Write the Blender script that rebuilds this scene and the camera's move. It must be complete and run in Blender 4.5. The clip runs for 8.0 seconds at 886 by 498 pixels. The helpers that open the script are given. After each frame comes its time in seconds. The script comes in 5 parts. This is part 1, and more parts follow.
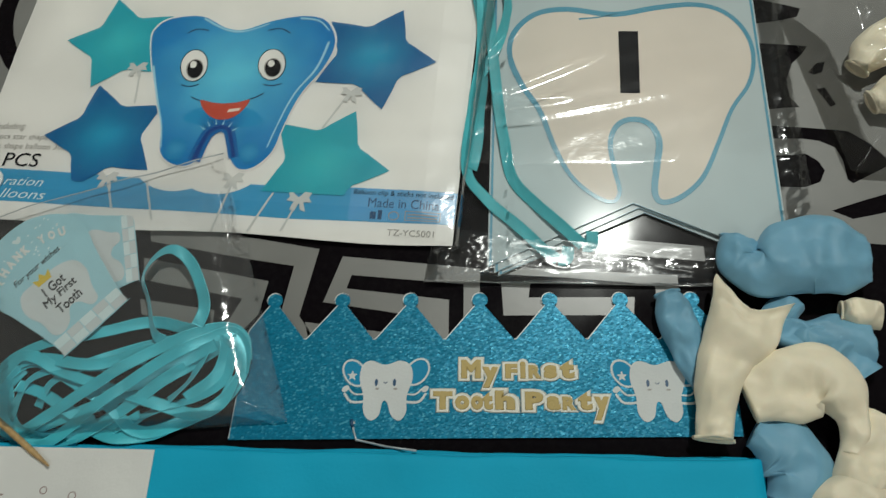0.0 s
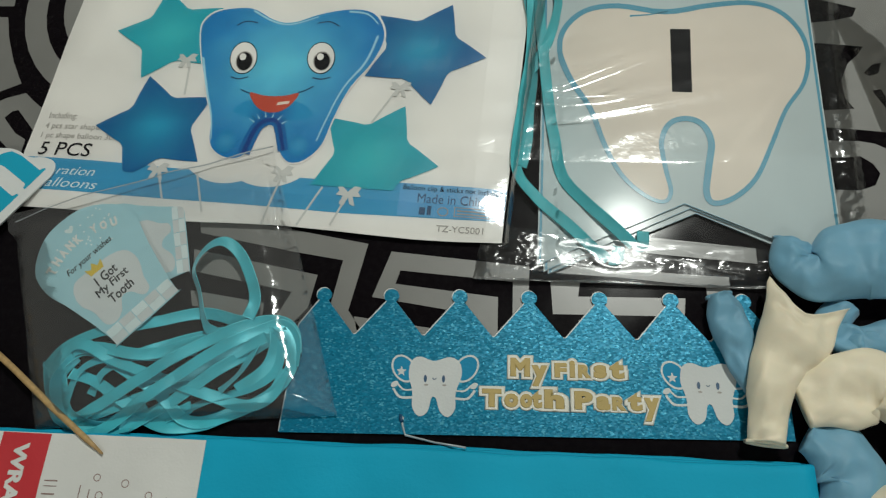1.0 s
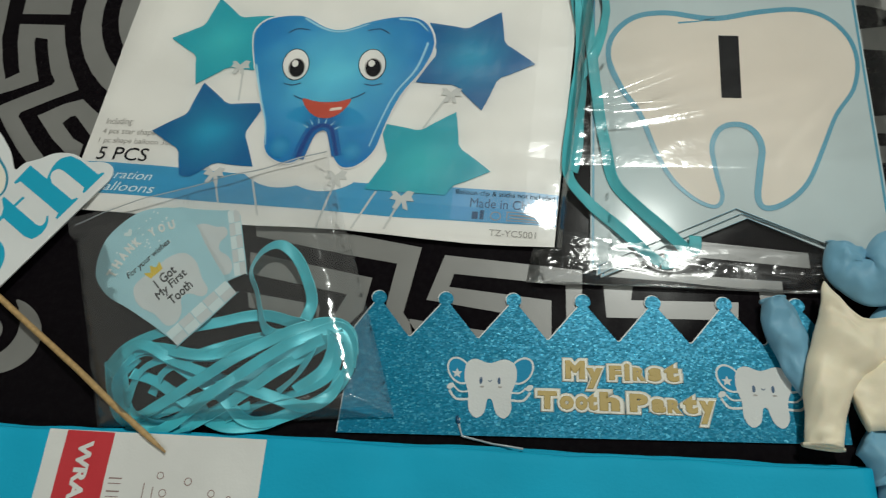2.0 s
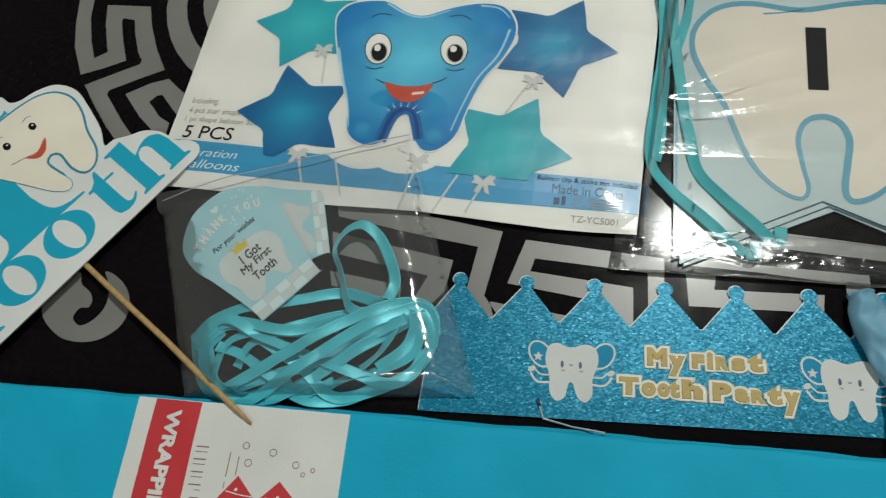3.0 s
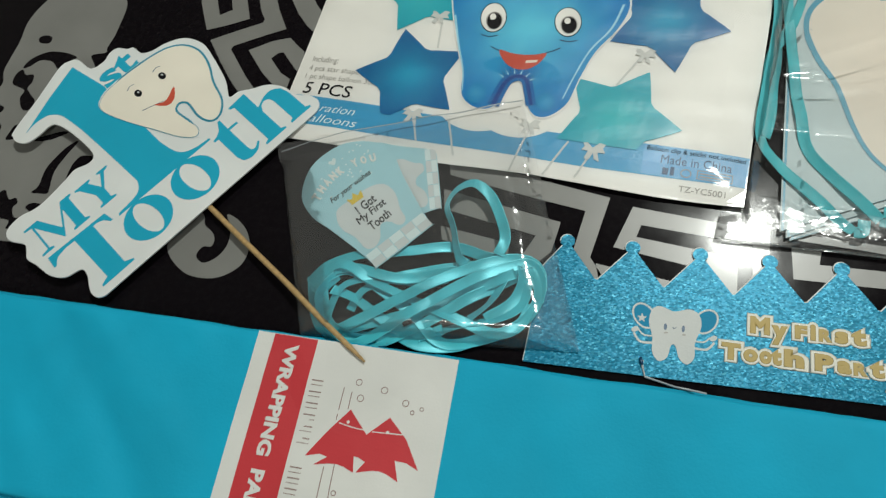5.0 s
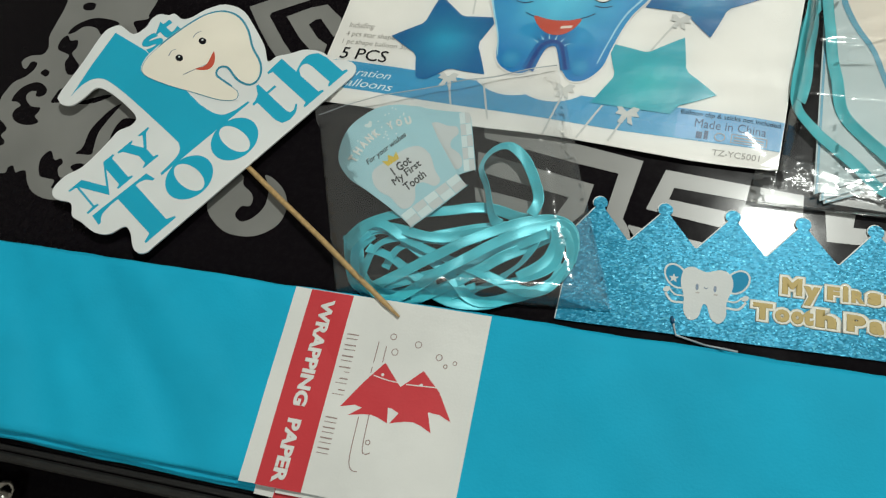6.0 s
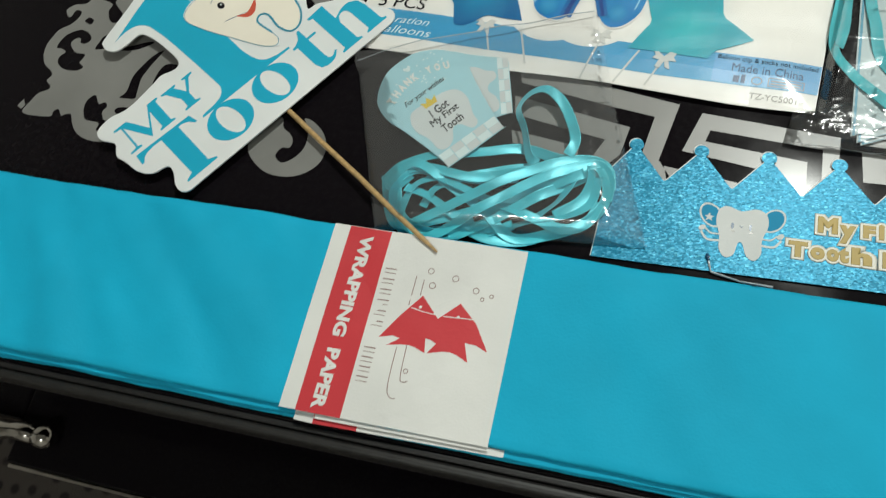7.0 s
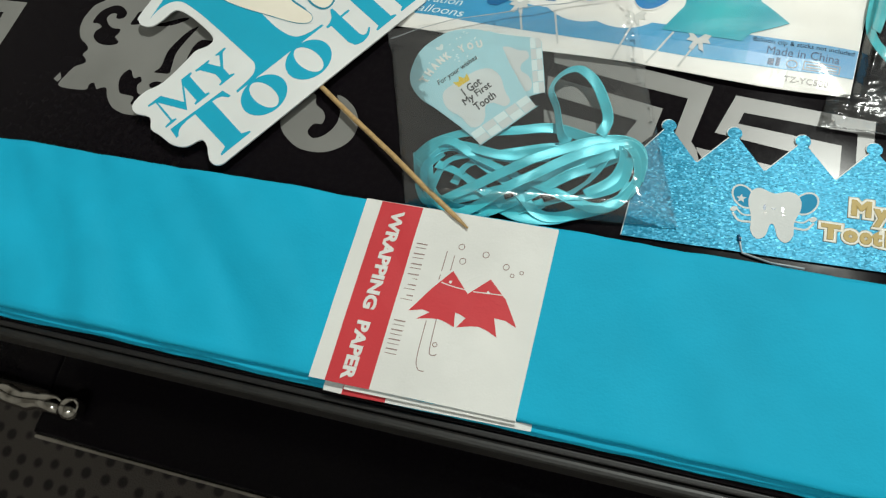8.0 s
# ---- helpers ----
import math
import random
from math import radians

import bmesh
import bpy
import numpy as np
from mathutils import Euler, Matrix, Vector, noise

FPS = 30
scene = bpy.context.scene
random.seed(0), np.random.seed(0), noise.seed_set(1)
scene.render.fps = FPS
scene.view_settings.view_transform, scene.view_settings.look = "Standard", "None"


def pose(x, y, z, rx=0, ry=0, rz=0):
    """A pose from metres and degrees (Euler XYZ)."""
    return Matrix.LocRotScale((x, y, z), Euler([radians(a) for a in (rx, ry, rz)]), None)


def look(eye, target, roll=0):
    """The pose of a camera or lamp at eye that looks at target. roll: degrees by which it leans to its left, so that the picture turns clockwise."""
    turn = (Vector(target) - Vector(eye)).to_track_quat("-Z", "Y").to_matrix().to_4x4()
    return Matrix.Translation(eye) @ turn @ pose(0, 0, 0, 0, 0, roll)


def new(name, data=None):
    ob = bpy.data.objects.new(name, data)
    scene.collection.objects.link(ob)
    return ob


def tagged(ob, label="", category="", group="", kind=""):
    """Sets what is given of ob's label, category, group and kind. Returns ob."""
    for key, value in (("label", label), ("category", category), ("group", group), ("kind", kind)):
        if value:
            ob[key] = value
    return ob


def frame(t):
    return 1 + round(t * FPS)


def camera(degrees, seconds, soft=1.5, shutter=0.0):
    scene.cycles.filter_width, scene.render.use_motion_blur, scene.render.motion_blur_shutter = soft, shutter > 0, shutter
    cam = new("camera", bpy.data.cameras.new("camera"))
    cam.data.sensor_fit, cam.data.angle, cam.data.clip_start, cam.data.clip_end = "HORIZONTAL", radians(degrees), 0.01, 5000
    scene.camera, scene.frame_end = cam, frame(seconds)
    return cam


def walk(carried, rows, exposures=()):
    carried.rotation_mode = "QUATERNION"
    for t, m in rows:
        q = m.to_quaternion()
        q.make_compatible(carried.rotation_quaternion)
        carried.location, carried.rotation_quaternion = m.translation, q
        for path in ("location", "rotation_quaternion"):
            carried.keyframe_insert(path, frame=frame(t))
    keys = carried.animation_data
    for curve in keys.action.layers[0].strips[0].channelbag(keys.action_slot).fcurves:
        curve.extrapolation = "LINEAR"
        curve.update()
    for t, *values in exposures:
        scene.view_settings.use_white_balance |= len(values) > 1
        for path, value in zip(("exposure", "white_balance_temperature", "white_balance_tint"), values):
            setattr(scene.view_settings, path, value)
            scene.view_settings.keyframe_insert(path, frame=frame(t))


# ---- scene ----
cam = camera(60.0, 8.0, 1.15, 0.5)
PATH = [
    (0, (0.0209, -0.1271, 0.3469), (-0.0965, 0.6683, -1.4844), -8.12),
    (0.5, (0.0126, -0.1296, 0.3470), (-0.1369, 0.6340, -1.4954), -9.70),
    (1, (0.0048, -0.1245, 0.3491), (-0.1549, 0.6457, -1.4898), -10.09),
    (2.5, (-0.0271, -0.1332, 0.3566), (-0.2572, 0.6489, -1.4697), -13.56),
    (3, (-0.0396, -0.1380, 0.3576), (-0.3114, 0.6324, -1.4679), -15.30),
    (3.5, (-0.0476, -0.1388, 0.3599), (-0.3364, 0.6256, -1.4656), -15.74),
    (4, (-0.0594, -0.1474, 0.3634), (-0.3751, 0.6159, -1.4581), -16.20),
    (4.5, (-0.0666, -0.1564, 0.3681), (-0.4121, 0.5997, -1.4509), -17.16),
    (6, (-0.0720, -0.1841, 0.3695), (-0.5059, 0.5247, -1.4496), -21.89),
    (6.5, (-0.0735, -0.1950, 0.3692), (-0.5262, 0.5068, -1.4481), -23.21),
    (7, (-0.0768, -0.2152, 0.3663), (-0.5512, 0.4691, -1.4521), -23.98),
    (7.5, (-0.0813, -0.2241, 0.3654), (-0.5663, 0.4638, -1.4488), -23.59),
    (8, (-0.0827, -0.2269, 0.3664), (-0.5908, 0.4368, -1.4505), -25.19),
]
walk(cam, [(t, look(eye, target, roll)) for t, eye, target, roll in PATH],
     exposures=[(0.0, -0.02), (1.0, -0.02), (2.5, 0.12), (3.5, 0.2), (4.5, 0.28), (6.5, 0.48), (8.0, 0.64)])

# ---- light ----
world = bpy.data.worlds.new("room_dim")
scene.world = world
world.use_nodes = True
world.node_tree.nodes["Background"].inputs[0].default_value = (0.9, 0.95, 1.0, 1)
world.node_tree.nodes["Background"].inputs[1].default_value = 0.02


def disc_lamp(place, size, watts, colour):
    data = bpy.data.lights.new("bulb_or_fill", "AREA")
    data.shape, data.size, data.energy, data.color = "DISK", size, watts, colour
    ob = new("bulb_or_fill", data)
    ob.matrix_world = look(place, (place[0], place[1], place[2] - 1))
    return ob


LAMP = (0.42, 1.0, 2.1)
# Not a known lamp: a weak fill added behind the camera.
REAR_FILL = (-0.2, -1.7, 2.0)
disc_lamp(LAMP, 0.15, 31.0, (0.96, 1.0, 0.93))
disc_lamp(REAR_FILL, 0.3, 10.2, (0.95, 1.0, 0.95))

# ---- materials ----


class Nodes:
    """A short way to write a node material."""

    def __init__(self, name):
        self.m = bpy.data.materials.new(name)
        self.m.use_nodes = True
        self.t = self.m.node_tree
        self.b = self.t.nodes["Principled BSDF"]
        self.out = self.t.nodes["Material Output"]

    def add(self, kind, **sets):
        n = self.t.nodes.new(kind)
        for k, v in sets.items():
            if k in n.inputs:
                n.inputs[k].default_value = v
        return n

    def link(self, a, b):
        self.t.links.new(a, b)

    def coords(self, which="Object"):
        return self.add("ShaderNodeTexCoord").outputs[which]

    def noise(self, scale, detail=4.0, rough=0.5, vec=None):
        n = self.add("ShaderNodeTexNoise", Scale=scale, Detail=detail, Roughness=rough)
        self.link(vec or self.coords(), n.inputs["Vector"])
        return n.outputs["Fac"]

    def ramp(self, fac, stops):
        n = self.add("ShaderNodeValToRGB")
        e = n.color_ramp.elements
        while len(e) < len(stops):
            e.new(0.5)
        for i, (p, c) in enumerate(stops):
            e[i].position, e[i].color = p, (*c, 1)
        self.link(fac, n.inputs["Fac"])
        return n.outputs["Color"]

    def bump(self, height, strength, distance=0.001):
        n = self.add("ShaderNodeBump", Strength=strength, Distance=distance)
        self.link(height, n.inputs["Height"])
        self.link(n.outputs["Normal"], self.b.inputs["Normal"])
        return n


def tint(c, k):
    return tuple(min(1.0, v * k) for v in c)


def paper(name, colour, rough=0.5, coat=0.0, grain=900, spread=0.08, bump=0.08, wave=60, shine=0.5):
    """Printed paper or card: two scales of unevenness in colour, fine grain and a slow waviness."""
    n = Nodes(name)
    n.b.inputs["Roughness"].default_value = rough
    n.b.inputs["Coat Weight"].default_value = coat
    n.b.inputs["Coat Roughness"].default_value = 0.12
    slow = n.noise(18, 3)
    n.link(n.ramp(slow, [(0.3, tint(colour, 1 - spread)), (0.7, tint(colour, 1 + spread * 0.5))]), n.b.inputs["Base Color"])
    fine = n.noise(grain, 2)
    big = n.noise(wave, 3)
    mix = n.add("ShaderNodeMath")
    mix.operation = "MULTIPLY_ADD"
    mix.inputs[1].default_value = 4.0
    n.link(big, mix.inputs[0])
    n.link(fine, mix.inputs[2])
    n.bump(mix.outputs[0], bump, 0.001)
    n.b.inputs["Specular IOR Level"].default_value = shine
    return n.m


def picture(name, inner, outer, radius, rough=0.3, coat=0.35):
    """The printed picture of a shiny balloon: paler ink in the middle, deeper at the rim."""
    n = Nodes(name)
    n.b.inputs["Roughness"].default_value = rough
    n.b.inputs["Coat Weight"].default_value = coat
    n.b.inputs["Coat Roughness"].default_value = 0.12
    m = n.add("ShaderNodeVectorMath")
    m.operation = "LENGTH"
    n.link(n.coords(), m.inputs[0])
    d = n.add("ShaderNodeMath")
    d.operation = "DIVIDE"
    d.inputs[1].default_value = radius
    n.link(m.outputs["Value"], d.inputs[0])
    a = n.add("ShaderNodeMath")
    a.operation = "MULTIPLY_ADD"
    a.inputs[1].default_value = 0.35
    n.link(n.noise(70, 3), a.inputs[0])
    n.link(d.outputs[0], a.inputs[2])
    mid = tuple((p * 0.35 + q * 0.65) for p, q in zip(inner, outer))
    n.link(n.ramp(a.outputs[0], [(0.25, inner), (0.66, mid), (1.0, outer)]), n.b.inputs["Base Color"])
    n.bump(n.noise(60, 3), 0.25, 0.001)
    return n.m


def film(name, gloss=0.06, rough=0.06, milk=0.015):
    """Thin clear plastic: light goes straight through, with a glossy skin."""
    n = Nodes(name)
    n.t.nodes.remove(n.b)
    clear = n.add("ShaderNodeBsdfTransparent", Color=(0.994, 0.995, 0.996, 1))
    shine = n.add("ShaderNodeBsdfGlossy", Roughness=rough, Color=(1, 1, 1, 1))
    soft = n.add("ShaderNodeBsdfDiffuse", Color=(0.8, 0.8, 0.8, 1))
    bump = n.add("ShaderNodeBump", Strength=0.2, Distance=0.001)
    n.link(n.noise(120, 3), bump.inputs["Height"])
    n.link(bump.outputs["Normal"], shine.inputs["Normal"])
    mixa = n.add("ShaderNodeMixShader", Fac=milk)
    n.link(clear.outputs[0], mixa.inputs[1])
    n.link(soft.outputs[0], mixa.inputs[2])
    fres = n.add("ShaderNodeFresnel", IOR=1.5)
    k = n.add("ShaderNodeMath")
    k.operation = "MULTIPLY_ADD"
    k.inputs[1].default_value = 0.8
    k.inputs[2].default_value = gloss - 0.04
    n.link(fres.outputs[0], k.inputs[0])
    mixb = n.add("ShaderNodeMixShader")
    n.link(k.outputs[0], mixb.inputs["Fac"])
    n.link(mixa.outputs[0], mixb.inputs[1])
    n.link(shine.outputs[0], mixb.inputs[2])
    n.link(mixb.outputs[0], n.out.inputs["Surface"])
    return n.m


def latex(name, colour):
    n = Nodes(name)
    n.b.inputs["Roughness"].default_value = 0.56
    n.b.inputs["Subsurface Weight"].default_value = 0.12
    n.b.inputs["Subsurface Radius"].default_value = (0.003, 0.002, 0.0015)
    n.b.inputs["Sheen Weight"].default_value = 0.15
    n.link(n.ramp(n.noise(45, 4), [(0.3, tint(colour, 0.88)), (0.7, tint(colour, 1.06))]), n.b.inputs["Base Color"])
    n.bump(n.noise(260, 4), 0.12, 0.001)
    return n.m


def satin(name, colour, rough=0.33, shine=0.9, metal=0.3):
    n = Nodes(name)
    n.b.inputs["Roughness"].default_value = rough
    n.b.inputs["Specular IOR Level"].default_value = shine
    n.b.inputs["Metallic"].default_value = metal
    n.b.inputs["Sheen Weight"].default_value = 0.25
    n.b.inputs["Anisotropic"].default_value = 0.6
    n.link(n.ramp(n.noise(60, 3), [(0.3, tint(colour, 0.85)), (0.7, tint(colour, 1.12))]), n.b.inputs["Base Color"])
    n.bump(n.noise(1500, 3), 0.14, 0.0005)
    return n.m


def glitter(name, colour):
    """Glitter card: small flakes, each tilted its own way, some painted paler as glints."""
    n = Nodes(name)
    vec = n.coords()
    warp = n.add("ShaderNodeMapping")
    warp.inputs["Scale"].default_value = (900, 1500, 600)
    warp.inputs["Rotation"].default_value = (0, 0, 0.45)
    n.link(vec, warp.inputs["Vector"])
    cell = n.add("ShaderNodeTexVoronoi", Scale=1.0)
    n.link(warp.outputs[0], cell.inputs["Vector"])
    geo = n.add("ShaderNodeNewGeometry")
    off = n.add("ShaderNodeVectorMath")
    off.operation = "MULTIPLY_ADD"
    off.inputs[1].default_value = (0.15, 0.15, 0.0)
    off.inputs[2].default_value = (-0.075, -0.075, 0.0)
    n.link(cell.outputs["Color"], off.inputs[0])
    total = n.add("ShaderNodeVectorMath")
    total.operation = "ADD"
    n.link(off.outputs[0], total.inputs[0])
    n.link(geo.outputs["Normal"], total.inputs[1])
    unit = n.add("ShaderNodeVectorMath")
    unit.operation = "NORMALIZE"
    n.link(total.outputs[0], unit.inputs[0])
    n.link(unit.outputs[0], n.b.inputs["Normal"])
    sep = n.add("ShaderNodeSeparateColor")
    n.link(cell.outputs["Color"], sep.inputs[0])
    n.link(n.ramp(sep.outputs[2], [(0.0, tint(colour, 0.85)), (0.62, tint(colour, 1.0)), (0.84, tint(colour, 1.2)), (1.0, (0.07, 0.36, 0.50))]), n.b.inputs["Base Color"])
    n.b.inputs["Metallic"].default_value = 0.15
    n.b.inputs["Roughness"].default_value = 0.36
    n.b.inputs["Specular IOR Level"].default_value = 0.28
    n.b.inputs["Specular Tint"].default_value = (0.6, 0.9, 1.0, 1)
    n.b.inputs["Coat Weight"].default_value = 0.04
    n.b.inputs["Coat Roughness"].default_value = 0.4
    return n.m


def gloss_black(name, colour=(0.005, 0.0038, 0.005), rough=0.06):
    """Black-backed glass with a little dust on it."""
    n = Nodes(name)
    n.b.inputs["Specular IOR Level"].default_value = 0.13
    dust = n.noise(300, 6, 0.7)
    n.link(n.ramp(dust, [(0.45, colour), (0.85, tuple(c + 0.006 for c in colour))]), n.b.inputs["Base Color"])
    n.link(n.ramp(n.noise(25, 4), [(0.3, (rough,) * 3), (0.8, (rough + 0.12,) * 3)]), n.b.inputs["Roughness"])
    return n.m


def plain(name, colour, rough=0.5, metal=0.0, scale=80, spread=0.12):
    n = Nodes(name)
    n.b.inputs["Roughness"].default_value, n.b.inputs["Metallic"].default_value = rough, metal
    n.link(n.ramp(n.noise(scale, 4), [(0.3, tint(colour, 1 - spread)), (0.75, tint(colour, 1 + spread))]), n.b.inputs["Base Color"])
    return n.m


def carpet_mat():
    n = Nodes("dotted_carpet")
    n.b.inputs["Roughness"].default_value = 0.95
    v = n.add("ShaderNodeTexVoronoi", Scale=44.0, Randomness=0.3)
    n.link(n.coords(), v.inputs["Vector"])
    n.link(n.ramp(v.outputs["Distance"], [(0.2, (0.010, 0.007, 0.006)), (0.34, (0.060, 0.050, 0.043))]), n.b.inputs["Base Color"])
    n.bump(n.noise(500, 4), 0.6, 0.003)
    return n.m


WHITE = paper("white_card", (0.82, 0.80, 0.755), 0.45, 0.25)
WHITE_PRINT = paper("white_print", (0.66, 0.68, 0.67), 0.6, 0.0, shine=0.2)
LABEL_WHITE = paper("label_paper", (0.74, 0.74, 0.71), 0.6)
TOPPER_WHITE = paper("topper_card", (0.76, 0.78, 0.77), 0.45, 0.1)
TOPPER_CYAN = paper("cyan_print", (0.008, 0.39, 0.58), 0.42, 0.1, spread=0.05)
CREAM_PRINT = paper("cream_print", (0.84, 0.745, 0.635), 0.42, 0.2)
TEAL_LINE = paper("teal_print", (0.018, 0.26, 0.39), 0.42, 0.2)
PENNANT = paper("pale_blue_card", (0.47, 0.56, 0.57), 0.5, 0.1)
PENNANT_CREAM = paper("pennant_cream", (0.74, 0.655, 0.555), 0.5, 0.1)
BAND_BLUE = paper("blue_print", (0.045, 0.33, 0.56), 0.35, 0.35)
PANEL_BLUE = paper("light_blue_print", (0.10, 0.36, 0.62), 0.35, 0.35)
NAVY = paper("navy_print", (0.012, 0.07, 0.16), 0.4, 0.2)
BLACK_PRINT = paper("black_print", (0.008, 0.008, 0.010), 0.75, 0.0, shine=0.1)
PALE_GREY = paper("pale_grey_print", (0.60, 0.60, 0.57), 0.5, 0.1)
GREY_PRINT = paper("grey_print", (0.36, 0.34, 0.31), 0.4, 0.2)
RED_PRINT = paper("red_print", (0.58, 0.035, 0.045), 0.55)
MOUTH_RED = paper("coral_print", (0.60, 0.09, 0.05), 0.35, 0.3)
FINE_INK = paper("brown_ink", (0.30, 0.20, 0.18), 0.6)
GOLD = paper("gold_print", (0.50, 0.37, 0.13), 0.6, 0.0)
RIM_CREAM = paper("cream_rim_print", (0.80, 0.78, 0.69), 0.55)
IVORY = paper("ivory_print", (0.86, 0.80, 0.68), 0.45, 0.1)
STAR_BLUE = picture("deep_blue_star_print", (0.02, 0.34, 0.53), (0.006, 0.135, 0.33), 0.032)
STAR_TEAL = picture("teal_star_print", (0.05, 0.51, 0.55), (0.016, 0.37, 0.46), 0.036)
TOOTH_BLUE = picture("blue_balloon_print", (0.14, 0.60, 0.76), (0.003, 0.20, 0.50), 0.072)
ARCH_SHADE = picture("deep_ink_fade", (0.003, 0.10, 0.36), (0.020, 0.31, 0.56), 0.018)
PALE_BLUE = paper("pale_blue_print", (0.36, 0.66, 0.78), 0.35, 0.35)
MID_BLUE = paper("mid_blue_print", (0.004, 0.15, 0.42), 0.35, 0.35)
DEEP_BLUE = paper("deep_blue_print", (0.003, 0.06, 0.27), 0.35, 0.35)
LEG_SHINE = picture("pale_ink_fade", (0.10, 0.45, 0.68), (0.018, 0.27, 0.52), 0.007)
TAG_BLUE = paper("tag_blue", (0.39, 0.65, 0.71), 0.5)
TAG_CHECK = paper("tag_check", (0.74, 0.83, 0.82), 0.5)
YELLOW = paper("yellow_print", (0.75, 0.52, 0.05), 0.5)
INK = plain("ink", (0.012, 0.012, 0.012), 0.6)
CLEAR = film("clear_film", 0.025, 0.08, 0.01)
HAZY = film("hazy_film", 0.07, 0.09, 0.058)
CRISP = film("crisp_film", 0.042, 0.11, 0.012)
LOOSE = film("loose_film", 0.034, 0.2, 0.02)
SEAM = film("film_seam", 0.10, 0.15, 0.05)
LATEX_BLUE = latex("blue_latex", (0.17, 0.39, 0.54))
LATEX_CREAM = latex("cream_latex", (0.88, 0.79, 0.60))
# Same ribbon as SATIN; its dimmer look behind film is put into the colour.
BANNER_SATIN = satin("dim_teal_satin", (0.07, 0.47, 0.52), 0.5, 0.3, 0.0)
SATIN = satin("teal_satin", (0.06, 0.60, 0.70), 0.40, 0.9, 0.2)
CROWN = glitter("blue_glitter_card", (0.003, 0.18, 0.305))
WING_BLUE = paper("wing_blue", (0.01, 0.26, 0.46), 0.6, 0.0, shine=0.2)
WRAP = paper("cyan_tissue", (0.005, 0.40, 0.62), 0.7, 0.0, 700, 0.10, 0.12, 35, 0.22)
WOOD = plain("bamboo", (0.48, 0.31, 0.13), 0.55, 0, 400, 0.2)
GLASS = gloss_black("black_glass")
TIE = plain("milky_plastic", (0.42, 0.46, 0.48), 0.25)
MOTIF = paper("frosted_grey", (0.215, 0.213, 0.20), 0.35, 0.2, spread=0.15, bump=0.02)
RAIL = plain("grey_lacquer", (0.015, 0.014, 0.013), 0.45, 0, 90, 0.35)
FRAME = plain("black_lacquer", (0.008, 0.007, 0.007), 0.5, 0, 60, 0.3)
CHROME = plain("chrome", (0.55, 0.52, 0.48), 0.15, 1.0)
CARPET = carpet_mat()
WALL = paper("wall_paint", (0.62, 0.60, 0.56), 0.85, 0, 200, 0.06, 0.05, 5)
CEILING = paper("ceiling_paint", (0.72, 0.71, 0.68), 0.9, 0, 200, 0.05, 0.05, 5)

# ---- shape helpers: plan sizes are written in millimetres ----
MM = 0.001


def part(name, bm, material, parent=None, label=""):
    """Links a bmesh or a mesh as one object under a thing or part."""
    if isinstance(bm, bmesh.types.BMesh):
        me = bpy.data.meshes.new(name)
        bm.to_mesh(me)
        bm.free()
    else:
        me = bm
    me.materials.clear()
    me.materials.append(material)
    ob = new(name, me)
    if parent:
        ob.parent = parent
    if label:
        tagged(ob, label)
    return ob


def thing(name, m, label, category, group="", kind=""):
    ob = new(name)
    ob.empty_display_size = 0.01
    ob.matrix_world = m
    return tagged(ob, label, category, group, kind)


def bow(points, n=6, closed=True):
    """A smooth line through a few points (Catmull-Rom)."""
    out, k = [], len(points)
    dims = len(points[0])
    for i in range(k if closed else k - 1):
        if closed:
            p = [points[(i + j - 1) % k] for j in range(4)]
        else:
            p = [points[min(max(i + j - 1, 0), k - 1)] for j in range(4)]
        for s in range(n):
            t = s / n
            out.append(tuple(0.5 * (2 * p[1][d] + (p[2][d] - p[0][d]) * t + (2 * p[0][d] - 5 * p[1][d] + 4 * p[2][d] - p[3][d]) * t * t
                                    + (3 * p[1][d] - p[0][d] - 3 * p[2][d] + p[3][d]) * t ** 3) for d in range(dims)))
    if not closed:
        out.append(tuple(points[-1]))
    return out


def oval(cx, cy, rx, ry, n=28, turn=0.0):
    c, s = math.cos(turn), math.sin(turn)
    return [(cx + rx * math.cos(a) * c - ry * math.sin(a) * s, cy + rx * math.cos(a) * s + ry * math.sin(a) * c)
            for a in (2 * math.pi * i / n for i in range(n))]


def box(x0, y0, x1, y1):
    return [(x0, y0), (x1, y0), (x1, y1), (x0, y1)]


def star(cx, cy, r, first, inner=0.62, tips=5):
    pts = []
    for i in range(tips):
        a, b = radians(first + 360 / tips * i), radians(first + 360 / tips * (i + 0.5))
        pts.append((cx + r * math.cos(a), cy + r * math.sin(a)))
        for k, u in ((0.86, 0.09), (inner * 1.13, 0.28), (inner * 0.99, 0.43), (inner * 0.99, 0.57), (inner * 1.13, 0.72), (0.86, 0.91)):
            w = a + (b - a) * 2 * u
            pts.append((cx + r * k * math.cos(w), cy + r * k * math.sin(w)))
    return pts


def stroke(points, width, taper=1.0):
    """The outline of a line of some width, with mitred corners."""
    left, right, k = [], [], len(points)
    for i, p in enumerate(points):
        a, b = Vector(points[max(i - 1, 0)]), Vector(points[min(i + 1, k - 1)])
        d = (b - a).normalized()
        if 0 < i < k - 1:
            e = (Vector(p) - a).normalized()
            m = max(0.45, abs(d.dot(e)))
        else:
            m = 1.0
        w = width * 0.5 * (1 + (taper - 1) * i / (k - 1)) / m
        left.append((p[0] - d.y * w, p[1] + d.x * w))
        right.append((p[0] + d.y * w, p[1] - d.x * w))
    return left + right[::-1]


